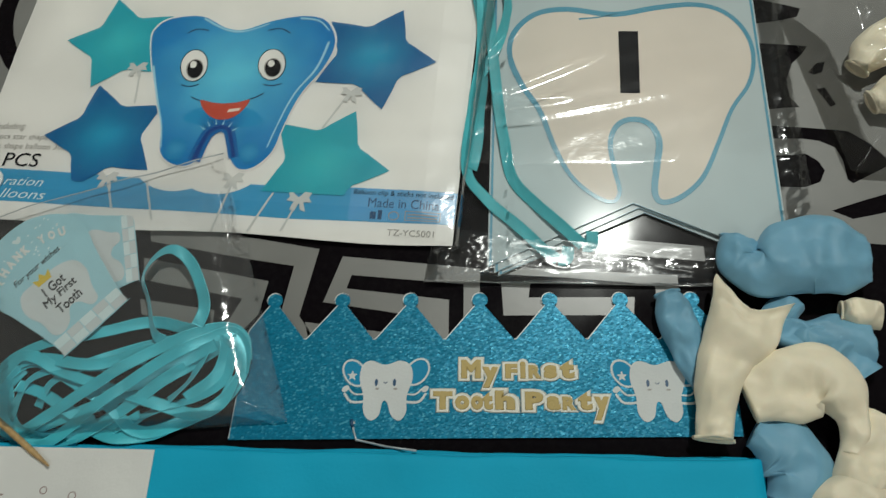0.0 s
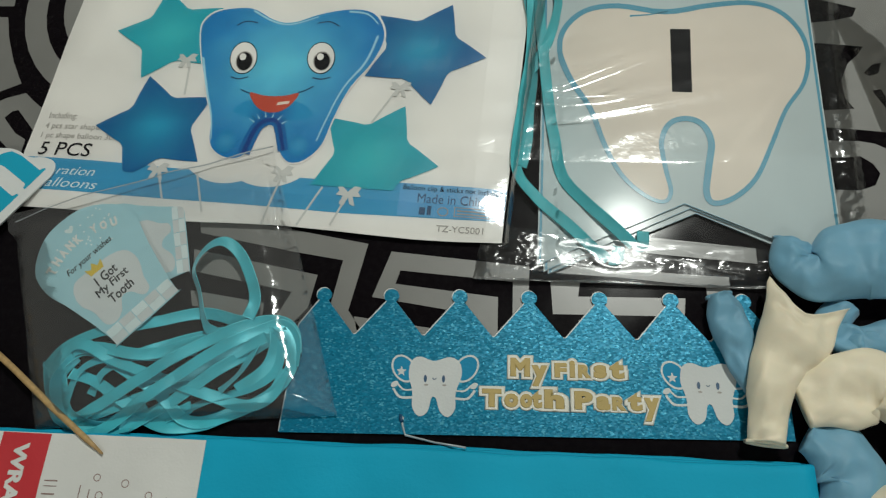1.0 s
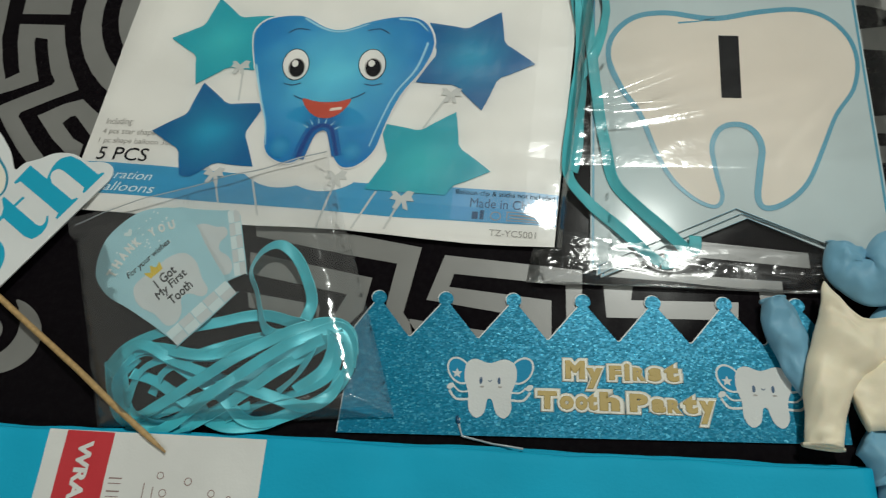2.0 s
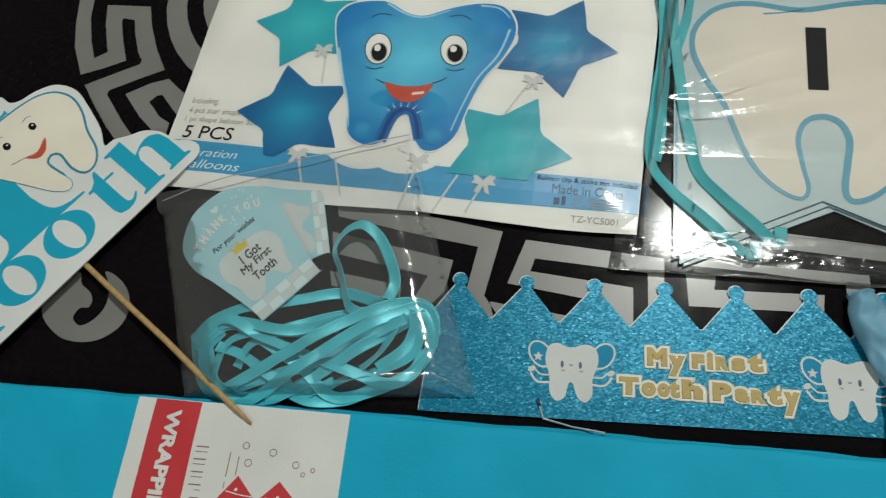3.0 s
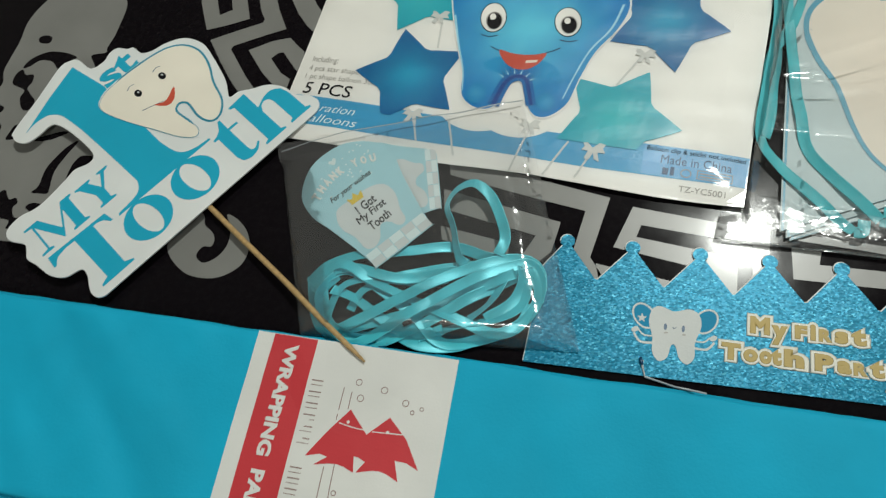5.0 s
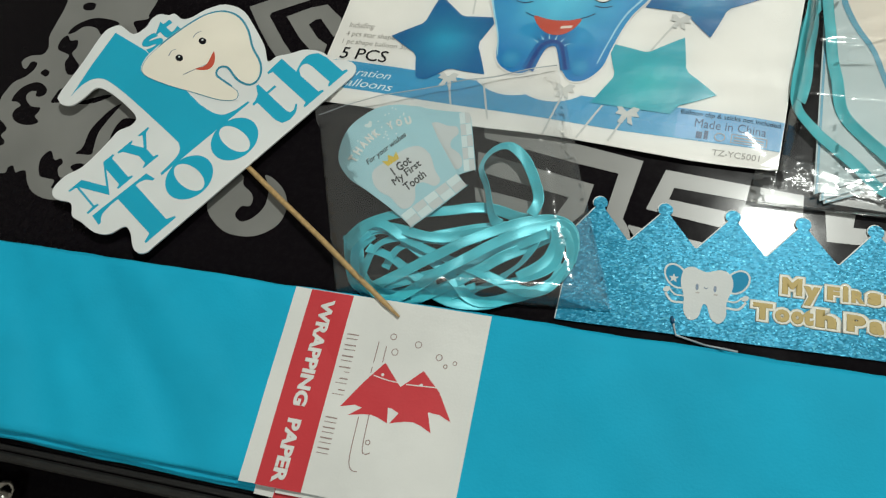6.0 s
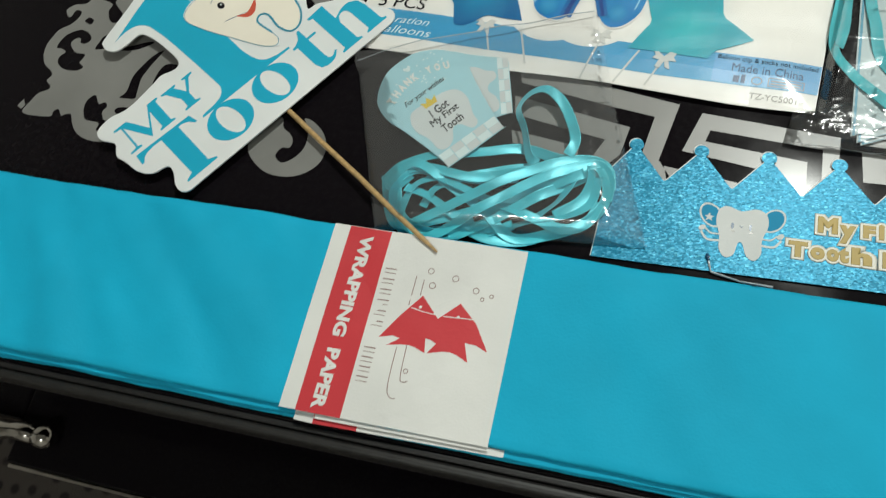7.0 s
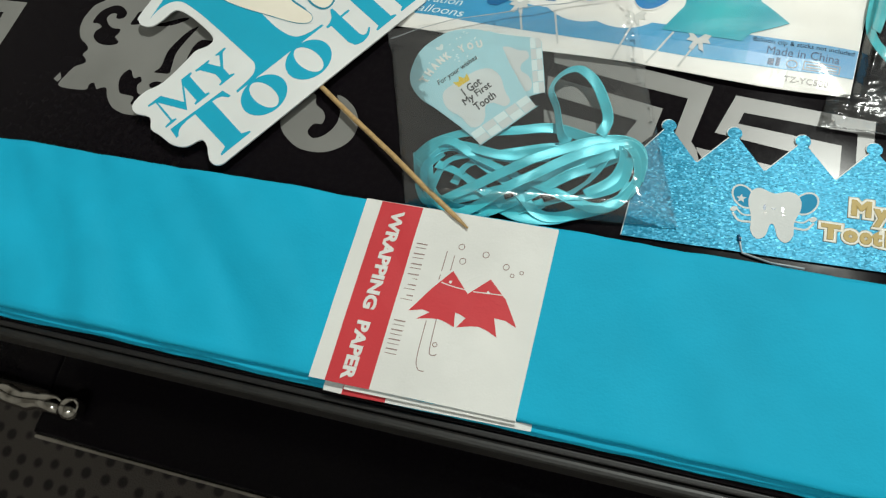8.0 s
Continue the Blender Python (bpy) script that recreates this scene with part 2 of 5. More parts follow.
def filled(loops, thick, bevel=0.0):
    """A flat plate from closed outlines (holes cut out), its underside at 0."""
    cu = bpy.data.curves.new("outline", "CURVE")
    cu.dimensions, cu.fill_mode = "2D", "BOTH"
    cu.extrude, cu.bevel_depth, cu.bevel_resolution = max(thick / 2 - bevel, 0.0001) * MM, bevel * MM, 1
    cu.offset = -bevel * MM
    for loop in loops:
        sp = cu.splines.new("POLY")
        sp.points.add(len(loop) - 1)
        for q, p in zip(sp.points, loop):
            q.co = (p[0] * MM, p[1] * MM, 0, 1)
        sp.use_cyclic_u = True
    tmp = bpy.data.objects.new("outline", cu)
    me = bpy.data.meshes.new_from_object(tmp)
    bpy.data.objects.remove(tmp)
    bpy.data.curves.remove(cu)
    me.transform(Matrix.Translation((0, 0, thick / 2 * MM)))
    bm = bmesh.new()
    bm.from_mesh(me)
    bmesh.ops.remove_doubles(bm, verts=bm.verts[:], dist=5e-7)
    bm.to_mesh(me)
    bm.free()
    return me


def drape(me, height, step=8.0):
    """Cuts a plate into small pieces and lets it follow a wavy height."""
    bm = bmesh.new()
    bm.from_mesh(me)
    for axis in (0, 1):
        lo, hi = min(v.co[axis] for v in bm.verts), max(v.co[axis] for v in bm.verts)
        at = math.ceil(lo / (step * MM)) * step * MM
        no = (1, 0, 0) if axis == 0 else (0, 1, 0)
        while at < hi:
            co = (at, 0, 0) if axis == 0 else (0, at, 0)
            bmesh.ops.bisect_plane(bm, geom=bm.verts[:] + bm.edges[:] + bm.faces[:], plane_co=co, plane_no=no)
            at += step * MM
    for v in bm.verts:
        v.co.z += height(v.co.x / MM, v.co.y / MM) * MM
    bm.to_mesh(me)
    bm.free()
    return me


def plate(name, loops, z, material, parent, thick=0.16, height=None, label="", centre=None, bevel=0.0):
    """A printed or cut piece lying at height z on its thing."""
    if centre:
        loops = [[(x - centre[0], y - centre[1]) for x, y in l] for l in loops]
    me = filled(loops, thick, bevel)
    if height:
        cx, cy = centre or (0, 0)
        drape(me, lambda x, y: height(x + cx, y + cy))
    ob = part(name, me, material, parent, label)
    ob.location = ((centre[0] * MM if centre else 0), (centre[1] * MM if centre else 0), z * MM)
    return ob


def words(name, text, x0, y0, x1, y1, z, material, parent, fat=0.0, lean=0.0, turn=0.0, height=None, label="", rim=0.0):
    """Lettering in the built-in font, fitted into a box (x0, y0 is its foot; turn in degrees round that foot)."""
    cu = bpy.data.curves.new("letters", "FONT")
    cu.body, cu.size, cu.extrude, cu.bevel_depth, cu.shear = text, 1.0, 0.0, fat, lean
    cu.bevel_resolution = 1
    cu.resolution_u = 3
    tmp = bpy.data.objects.new("letters", cu)
    me = bpy.data.meshes.new_from_object(tmp)
    bpy.data.objects.remove(tmp)
    bpy.data.curves.remove(cu)
    xs, ys = [v.co.x for v in me.vertices], [v.co.y for v in me.vertices]
    if rim:
        # the rim stands out round the letters, which keep to the box
        xs, ys = [min(xs) + rim, max(xs) - rim], [min(ys) + rim, max(ys) - rim]
    sx, sy = (x1 - x0) / (max(xs) - min(xs)), (y1 - y0) / (max(ys) - min(ys))
    m = Matrix.Diagonal((sx * MM, sy * MM, 0.06 * MM / max(fat, 0.01), 1)) @ Matrix.Translation((-min(xs), -min(ys), 0))
    me.transform(pose(x0 * MM, y0 * MM, 0, 0, 0, turn) @ m)
    if height:
        for v in me.vertices:
            v.co.z += height(v.co.x / MM, v.co.y / MM) * MM
    ob = part(name, me, material, parent, label)
    ob.location = (0, 0, z * MM)
    return ob


def quilt(corners, nx, ny, height):
    """A sheet between four corners (x, y), its height given by u, v, x and y."""
    bm = bmesh.new()
    a, b, c, d = [Vector(p) for p in corners]
    grid = []
    for j in range(ny + 1):
        row, v = [], j / ny
        for i in range(nx + 1):
            u = i / nx
            p = a.lerp(b, u).lerp(d.lerp(c, u), v)
            h = height(u, v, p.x, p.y)
            row.append(bm.verts.new((p.x * MM, p.y * MM, h * MM)))
        grid.append(row)
    for j in range(ny):
        for i in range(nx):
            bm.faces.new((grid[j][i], grid[j][i + 1], grid[j + 1][i + 1], grid[j + 1][i])).smooth = True
    return bm


def crumple(x, y, size, seed):
    """Creased noise, about -1 to 1."""
    p = Vector((x / size, y / size, seed))
    return (1 - 2 * abs(noise.noise(p))) * 0.6 + (0.5 - abs(noise.noise(p * 2.3 + Vector((3, 7, 1))))) * 0.6


def slow_wave(x, y, size, seed):
    return noise.noise(Vector((x / size, y / size, seed)))


def strip(path, width, tilt=0.0, n=10, twist=0.0, thick=0.18):
    """A ribbon along (x, y, z) points: a thin band, tilted and twisted about its own line."""
    pts = bow([tuple(p) for p in path], n, closed=False)
    bm = bmesh.new()
    rings, k = [], len(pts)
    for i, p in enumerate(pts):
        p = Vector(p)
        d = (Vector(pts[min(i + 1, k - 1)]) - Vector(pts[max(i - 1, 0)])).normalized()
        side = d.cross(Vector((0, 0, 1))).normalized()
        up = side.cross(d).normalized()
        p.z = max(0.7, p.z + (slow_wave(p.x, p.y, 20, tilt) * 1.9 if tilt else 0.0))
        a = radians(tilt + twist * math.sin(math.pi * 2 * i / k))
        across = side * math.cos(a) + up * math.sin(a)
        over = up * math.cos(a) - side * math.sin(a)
        ring = []
        for s, h in ((-0.5, 0.12), (-0.42, 0), (0.42, 0), (0.5, 0.12), (0.5, -thick), (-0.5, -thick)):
            ring.append(bm.verts.new((p + across * width * s + over * h) * MM))
        rings.append(ring)
    for r, q in zip(rings, rings[1:]):
        for j in range(6):
            bm.faces.new((r[j], r[(j + 1) % 6], q[(j + 1) % 6], q[j])).smooth = True
    bm.faces.new(rings[0])
    bm.faces.new(rings[-1][::-1])
    return bm


def tube(path, radius, sides=10, taper=None):
    bm = bmesh.new()
    rings, k = [], len(path)
    for i, p in enumerate(path):
        p = Vector(p)
        d = (Vector(path[min(i + 1, k - 1)]) - Vector(path[max(i - 1, 0)])).normalized()
        side = d.cross(Vector((0, 0, 1)) if abs(d.z) < 0.9 else Vector((1, 0, 0))).normalized()
        up = side.cross(d)
        r = radius * (taper(i / (k - 1)) if taper else 1)
        rings.append([bm.verts.new((p + (side * math.cos(a) + up * math.sin(a)) * r) * MM) for a in (2 * math.pi * j / sides for j in range(sides))])
    for r, q in zip(rings, rings[1:]):
        for j in range(sides):
            bm.faces.new((r[j], r[(j + 1) % sides], q[(j + 1) % sides], q[j])).smooth = True
    bm.faces.new(rings[0][::-1])
    bm.faces.new(rings[-1])
    return bm


def slab(x0, x1, y0, y1, z0, z1, soft=0.0):
    bm = bmesh.new()
    bmesh.ops.create_cube(bm, size=1, matrix=Matrix.LocRotScale(((x0 + x1) / 2, (y0 + y1) / 2, (z0 + z1) / 2), None, (x1 - x0, y1 - y0, z1 - z0)))
    if soft:
        bmesh.ops.bevel(bm, geom=bm.edges[:], offset=soft, segments=3, affect="EDGES", profile=0.5)
    return bm


# ---- room ----
FLOOR = -0.43
for name, dims, mat, label in (
        ("floor", (-2.2, 2.4, -2.0, 2.6, FLOOR - 0.1, FLOOR), CARPET, "dark brown carpet with small black dots"),
        ("ceiling", (-2.2, 2.4, -2.0, 2.6, 2.2, 2.3), CEILING, "plain off-white painted ceiling"),
        ("wall_north", (-2.2, 2.4, 2.6, 2.7, FLOOR - 0.1, 2.3), WALL, "plain off-white painted wall"),
        ("wall_south", (-2.2, 2.4, -2.1, -2.0, FLOOR - 0.1, 2.3), WALL, "plain off-white painted wall"),
        ("wall_west", (-2.3, -2.2, -2.1, 2.7, FLOOR - 0.1, 2.3), WALL, "plain off-white painted wall"),
        ("wall_east", (2.4, 2.5, -2.1, 2.7, FLOOR - 0.1, 2.3), WALL, "plain off-white painted wall")):
    tagged(part(name, slab(*dims), mat), label, name.split("_")[0], kind="structure")


# ---- glass table ----
def glass_table():
    t = thing("glass_table", Matrix(), "black glass table with a frosted grey key and scroll pattern", "table")
    part("tabletop", slab(-0.64, 0.62, -0.1793, 0.62, -0.008, 0.0, 0.0008), GLASS, t)
    part("inner_rail", slab(-0.64, 0.62, -0.1828, -0.1796, -0.020, -0.0002, 0.001), FRAME, t, "black lacquered inner strip of the rail")
    part("front_rail", slab(-0.64, 0.62, -0.1885, -0.1834, -0.030, 0.0002, 0.0024), RAIL, t, "dark grey front rail")
    part("apron", slab(-0.62, 0.60, -0.180, -0.165, -0.075, -0.0085, 0.002), FRAME, t)
    part("lower_shelf", slab(-0.538, 0.60, -0.2365, 0.55, -0.208, -0.2, 0.002), GLASS, t, "black glass lower shelf")
    # Added slab, no known part: keeps the gap behind the bracket dark.
    part("dark_filler", slab(-0.64, -0.5385, -0.203, 0.55, -0.208, -0.2, 0.002), GLASS, t)
    part("shelf_edge", slab(-0.536, 0.60, -0.2405, -0.2367, -0.208, -0.201, 0.0015), CHROME, t, "thin bright metal shelf edge")
    bracket = part("shelf_bracket", tube([(-640 + 8 * i, -213 + 1.5 * math.sin(i), -190) for i in range(17)], 7.5, 12, lambda u: 0.75 + 0.35 * abs(math.sin(u * 19))), CHROME, t, "bright metal shelf bracket")
    part("cap", tube([(-512, -212, -190), (-506, -212, -189), (-500, -212, -189), (-495, -212, -190)], 9, 14, lambda u: 0.35 + 0.75 * math.sin(math.pi * (0.15 + 0.7 * u))), CHROME, bracket)
    for x in (-0.635, 0.6):
        for y in (-0.2, 0.55):
            leg = part("leg", tube([(x * 1000, y * 1000, FLOOR * 1000), (x * 1000, y * 1000, -8)], 16, 16), CHROME, t, "chromed metal leg")
            part("collar", tube([(x * 1000, y * 1000, -212), (x * 1000, y * 1000, -206), (x * 1000, y * 1000, -199), (x * 1000, y * 1000, -192)], 24, 18,
                                lambda u: 0.8 + 0.3 * math.sin(u * math.pi)), CHROME, leg)
    z = 0.0

    def motif(loops, smooth=True):
        return plate("motif", [bow(l, 5) for l in loops] if smooth else loops, z, MOTIF, t, 0.1)

    # straight key pattern between the packages
    for k in ([(-117, 34), (-63, 24), (-70, -11), (-62, -22), (-73, -25), (-80, -14), (-75, 15), (-99, 19), (-150, 29), (-152, 38)],
              [(-152, 20), (-87, 7), (-90, -10), (-101, -23), (-109, -23), (-99, -2), (-150, 8)],
              [(-150, -2), (-112, -8), (-112, -17), (-148, -10)],
              [(-51, 20), (17, 13), (16, -30), (9, -30), (9, 5), (-46, 10), (-48, 3), (2, -3), (2, -30), (-19, -30), (-21, -10), (-59, -4)],
              [(-67, -14), (-23, -20), (-30, -32), (-62, -32)],
              [(27, 6), (41, 5), (40, -2), (90, -2), (89, -11), (28, -11)],
              [(27, 14), (60, 12), (111, 9), (111, -30), (101, -30), (100, 4), (60, 8), (27, 10)],
              [(30, 34), (125, 24), (125, 16), (30, 25)]):
        motif([k], False)

    # ring and key pattern at the back corner, turned round one centre
    def ring(cx, cy, r0, r1, a0, a1):
        n = 16
        arc = [radians(a0 + (a1 - a0) * i / n) for i in range(n + 1)]
        return [(cx + r1 * math.cos(a), cy + r1 * math.sin(a)) for a in arc] + [(cx + r0 * math.cos(a), cy + r0 * math.sin(a)) for a in arc[::-1]]

    motif([ring(-203, 181, 66, 79, 120, 262)], False)
    motif([ring(-203, 181, 36, 55.5, 120, 262)], False)
    motif([[(-321, 177), (-290, 176), (-292, 202), (-323, 204)]], False)
    motif([[(-345, 200), (-341, 174.5), (-338, 154.5), (-333.5, 137), (-323.5, 116.4), (-310.5, 121), (-297, 127), (-303, 142), (-307.5, 155.5), (-307.5, 159), (-299.5, 157.5), (-296, 146),
            (-291, 133.5), (-286.8, 127), (-287.5, 124.5), (-302, 117.5), (-318.7, 109), (-308.3, 94.6), (-297, 80.5), (-288, 71), (-275, 70.6), (-287.3, 83.5), (-302.7, 102.7), (-302, 105.5),
            (-285, 114), (-270.7, 120.7), (-279.6, 136), (-287, 153), (-291.6, 168), (-320.8, 169.3), (-318, 154.7), (-313, 139.6), (-310.6, 133.3), (-318.2, 128.6), (-323.8, 141.6), (-329.3, 159),
            (-331, 174.7), (-334, 200)]], False)
    motif([[(-291, 103), (-277, 111), (-266.3, 114.3), (-260.3, 109), (-254.7, 104.6), (-251.6, 94), (-256, 90), (-267.8, 103), (-271, 102.3), (-274.7, 98), (-265.7, 88), (-258.8, 84), (-259, 76.7),
            (-264.3, 75.4), (-278, 87.6)]], False)
    # scrollwork
    left = [(-462.5, -26.5), (-460.4, -16.6), (-457.4, -11), (-451.5, -7.6), (-452, -4.6), (-455.8, -1.4), (-454, 3.3), (-457.5, 7), (-463.4, 11), (-467.6, 18.6), (-468.4, 26), (-467.2, 31), (-464.4, 38), (-457.6, 43),
            (-453.7, 49.4), (-454, 54), (-458.5, 54.4), (-460.3, 48.8), (-463.6, 50.3), (-465.6, 54.7), (-461, 59), (-453, 60.7), (-450.7, 66.3), (-453.8, 75), (-453.2, 86), (-452, 98.7), (-452, 118), (-440, 140)]
    right = [(-415, 148), (-388, 138), (-385.3, 112.6), (-387.3, 98.5), (-387, 94.4), (-395.3, 92), (-395.5, 89.2), (-390.7, 83.2), (-376, 60), (-350, 36), (-345, 4), (-368, -28), (-394.7, -39), (-401.5, -40.3),
             (-410, -39.5), (-418, -36), (-423.7, -30), (-427.5, -23.7), (-431.5, -24.2), (-434, -25.4), (-437.7, -21.2), (-440.8, -22.8), (-442.5, -27)]
    motif([left + right,
           [(-459.8, 24), (-459.3, 29.7), (-456, 35.2), (-449, 39.2), (-442.7, 38.4), (-438, 34.7), (-437.6, 31), (-441, 28.8), (-444, 29.5), (-445, 32.6), (-448.8, 32.2), (-450.8, 28.7), (-448, 24.4), (-443, 21.3),
            (-437, 21), (-436.8, 17.4), (-438, 14.5), (-433.8, 11), (-437, 8.4), (-443.3, 7.7), (-449.7, 9.2), (-454.3, 13.2), (-454.6, 17.7), (-451.8, 21.2), (-455.6, 23.6)],
           [(-430.7, 25.4), (-430, 31.8), (-428.7, 35.7), (-425, 36), (-421.5, 28.2)],
           [(-398.6, -8), (-395.5, -3.4), (-395.3, 8), (-391.6, 17), (-386.5, 25.2), (-381, 29), (-385.6, 17.8), (-388.8, 7.3), (-388, -2.5), (-387.6, -7.6), (-393.5, -8.3)],
           [(-378.3, -2.2), (-379.7, 6.2), (-378.3, 15), (-374, 19.5), (-363, 17.7), (-368.3, 5.4), (-372.8, -3.6)],
           [(-412.7, 26.8), (-403.7, 31), (-394.6, 34.6), (-390.2, 34.2), (-398.6, 28.8), (-406.2, 26.6)],
           [(-419.7, -20.2), (-420.7, -14.3), (-418.5, -9.7), (-415.6, -8.5), (-411, -14), (-407, -12.6), (-404.5, -15.7), (-406.2, -19.3), (-403, -24.8), (-397.2, -25.7), (-397.8, -30), (-401.8, -32), (-405.3, -32.6),
            (-405.5, -27.6), (-411.7, -26.8), (-416.4, -25.7)],
           [(-398, -18.2), (-396.6, -15.5), (-392, -14.5), (-387.3, -16), (-387.5, -19.4), (-392.3, -21)],
           [(-441, 78.5), (-437.7, 85.7), (-427.3, 92), (-414.4, 92), (-406, 89), (-411.4, 84.4), (-415.8, 79.5), (-422, 84.5), (-431, 84.8), (-436.5, 79.7)],
           [(-443, 65.6), (-444, 72.8), (-440.6, 77), (-436.8, 73.3), (-431.4, 73.7), (-429.8, 68), (-431.3, 63.3), (-426, 58), (-422.2, 54), (-423.8, 47.6), (-429, 48), (-433.6, 55.6), (-433.2, 61.8)],
           [(-448, 46.4), (-446, 49.6), (-441.7, 47.8), (-442.7, 44.2)], [(-439, 102), (-435.6, 104.6), (-430, 103.6), (-430, 98.8), (-436.5, 98.4)]])
    motif([[(-468.8, -22), (-466.3, -16.5), (-463.2, -21), (-465, -23.7)]], False)
    motif([[(-570, 35), (-519, 34.6), (-521, 16), (-523.5, -4), (-570, -6)], [(-560, 24.5), (-534, 24.8), (-535, 8), (-560, 8)]], False)
    motif([[(-302, -25), (-301, -33), (-295.5, -40), (-285, -46.5), (-272.5, -47.6), (-262.8, -44.5), (-255, -37), (-253.5, -26.4), (-258, -17), (-266, -10.5), (-272, -8.8), (-269, -14), (-266.8, -20), (-266.8, -28), (-271, -35.3),
            (-277.6, -39), (-282.7, -35.3), (-280.5, -29.7), (-275.7, -29), (-275, -24.5), (-277.7, -20.3), (-283.3, -16.4), (-286, -10), (-293, -10), (-299, -16)]])
    # pierced pattern beyond the pennants
    motif([[(150, 30), (232, 22), (250, 60), (262, 120), (262, 182), (150, 182)],
           [(160, 174.5), (173.7, 173.8), (185, 170.2), (194, 167), (191.4, 161.4), (180, 158.6), (160, 156.5)],
           [(158, 144.5), (170.6, 144), (185.3, 142.4), (193.5, 141.4), (190.3, 136.6), (184, 130.5), (179.4, 120.4), (179.4, 109), (183.2, 102.6), (168.8, 101.8), (158, 101.5)],
           [(191.2, 124.5), (196.6, 130.2), (201, 130.8), (198.5, 124.3), (193.8, 122.6)], [(193.7, 113.6), (198.2, 114.6), (202, 104), (199, 102.2)],
           [(158, 92.5), (182.6, 90.2), (204.8, 87.7), (214.4, 80), (223, 68.3), (201.8, 57.4), (199.5, 59.6), (199.3, 70.3), (196.8, 78), (189.7, 82), (181.5, 83.5), (158, 83.9)],
           [(165, 74), (174.4, 74), (181.5, 74.8), (187, 70.5), (189.5, 65), (186.2, 58.5), (178.3, 55.5), (165, 56)],
           [(188.8, 42.5), (205.4, 48), (225.4, 54), (223, 43), (198, 37.8)]], False)
    return t


glass_table()


# ---- wrapping paper ----
def wrapping_paper():
    w = thing("wrapping_paper_pack", Matrix(), "folded stack of cyan wrapping paper with a printed paper band", "wrapping paper")

    def lift(x, y):
        edge = max(0.0, 1 - abs(x + 232) / 40) + max(0.0, 1 - abs(x + 127) / 60) * 0.5
        free = max(0.0, min(1.0, (-240 - x) / 30)) + 0.35 * max(0.0, min(1.0, (x + 115) / 30))
        folds = 3.6 * slow_wave(x + y * 0.7, y * 0.35, 26, 3.0) + 2.0 * crumple(x + y, y * 0.4, 34, 5.5)
        return slow_wave(x, y, 60, 2.0) * 1.5 * (1 - 0.5 * edge) + slow_wave(x * 1.3 + y * 0.8, y * 0.5, 18, 5.0) * 0.35 + free * folds

    def layer(y0, y1, z0, z1, x0, x1, seed):
        bm = bmesh.new()
        n = 150
        rings = []
        for i in range(n + 1):
            x = x0 + (x1 - x0) * i / n
            ya = y0 + slow_wave(x, seed, 55, seed) * 1.6 + slow_wave(x, seed, 16, seed + 9) * 0.5
            yb = y1 - 1.5 - 0.010 * (x + 231) + slow_wave(x, seed + 4, 70, seed) * 1.8 + slow_wave(x, seed + 4, 18, seed + 3) * 0.6
            prof = []
            h, r = (z1 - z0) / 2, (z1 - z0) / 2
            m = 26
            for j in range(m + 1):
                y = yb - r + (ya - yb + 2 * r) * j / m
                prof.append((y, z1 + lift(x, y) * (z1 / 8.0)))
            for a in (45, 90, 135):
                prof.append((ya + r - r * math.sin(radians(a)), z0 + h + h * math.cos(radians(a)) + lift(x, ya) * (z1 / 8.0) * 0.7))
            prof += [(ya + r, z0), (yb - r, z0)]
            for a in (135, 90, 45):
                prof.append((yb - r + r * math.sin(radians(a)), z0 + h + h * math.cos(radians(a)) + lift(x, yb) * (z1 / 8.0) * 0.7))
            rings.append([bm.verts.new((x * MM, y * MM, max(0.05, z) * MM)) for y, z in prof])
        k = len(rings[0])
        for r0, r1 in zip(rings, rings[1:]):
            for j in range(k):
                bm.faces.new((r0[j], r1[j], r1[(j + 1) % k], r0[(j + 1) % k])).smooth = True
        bm.faces.new(rings[0])
        bm.faces.new(rings[-1][::-1])
        return bm

    part("paper_fold", layer(-177.5, -70.5, 0.1, 2.4, -620, 138, 1.0), WRAP, w)
    part("paper_fold", layer(-176.0, -71.5, 2.5, 4.6, -618, 136, 3.3), WRAP, w)
    part("paper_fold", layer(-173.5, -72.5, 4.7, 8.0, -619, 135, 6.1), WRAP, w)
    # paper band
    band = plate("paper_band", [[(-233, -174.3), (-128, -173.6), (-126.6, -75.8), (-231.2, -74.4)]], 8.25, LABEL_WHITE, w, 0.14, lift, "white paper band with a red stripe and printed fish")
    plate("band_fold", [[(-225, -178.6), (-215, -178.8), (-215, -173.5), (-225, -173.5)]], 4.5, LABEL_WHITE, w, 0.5)
    plate("band_fold", [[(-215, -178.8), (-192.3, -178.2), (-192.3, -173.5), (-215, -173.5)]], 4.5, RED_PRINT, w, 0.5, None, "red printed stripe")
    plate("band_fold", [[(-192.3, -178.2), (-120.5, -176.4), (-120.5, -173.2), (-192.3, -173.5)]], 4.5, LABEL_WHITE, w, 0.5)
    plate("band_fold", [[(-214, -176.4), (-128, -175.2), (-128, -173), (-214, -173)]], 6.2, LABEL_WHITE, w, 0.4)
    plate("red_stripe", [[(-224.2, -174.4), (-200.8, -174.2), (-199, -75.3), (-222.2, -74.8)]], 8.56, RED_PRINT, w, 0.1, lift, "red printed stripe")
    words("lettering", "WRAPPING  PAPER", -215.0, -79.2, -215.0 + 93, -79.2 + 7.2, 8.86, LABEL_WHITE, w, 0.05, 0, -91.2, lift, "white bold lettering")
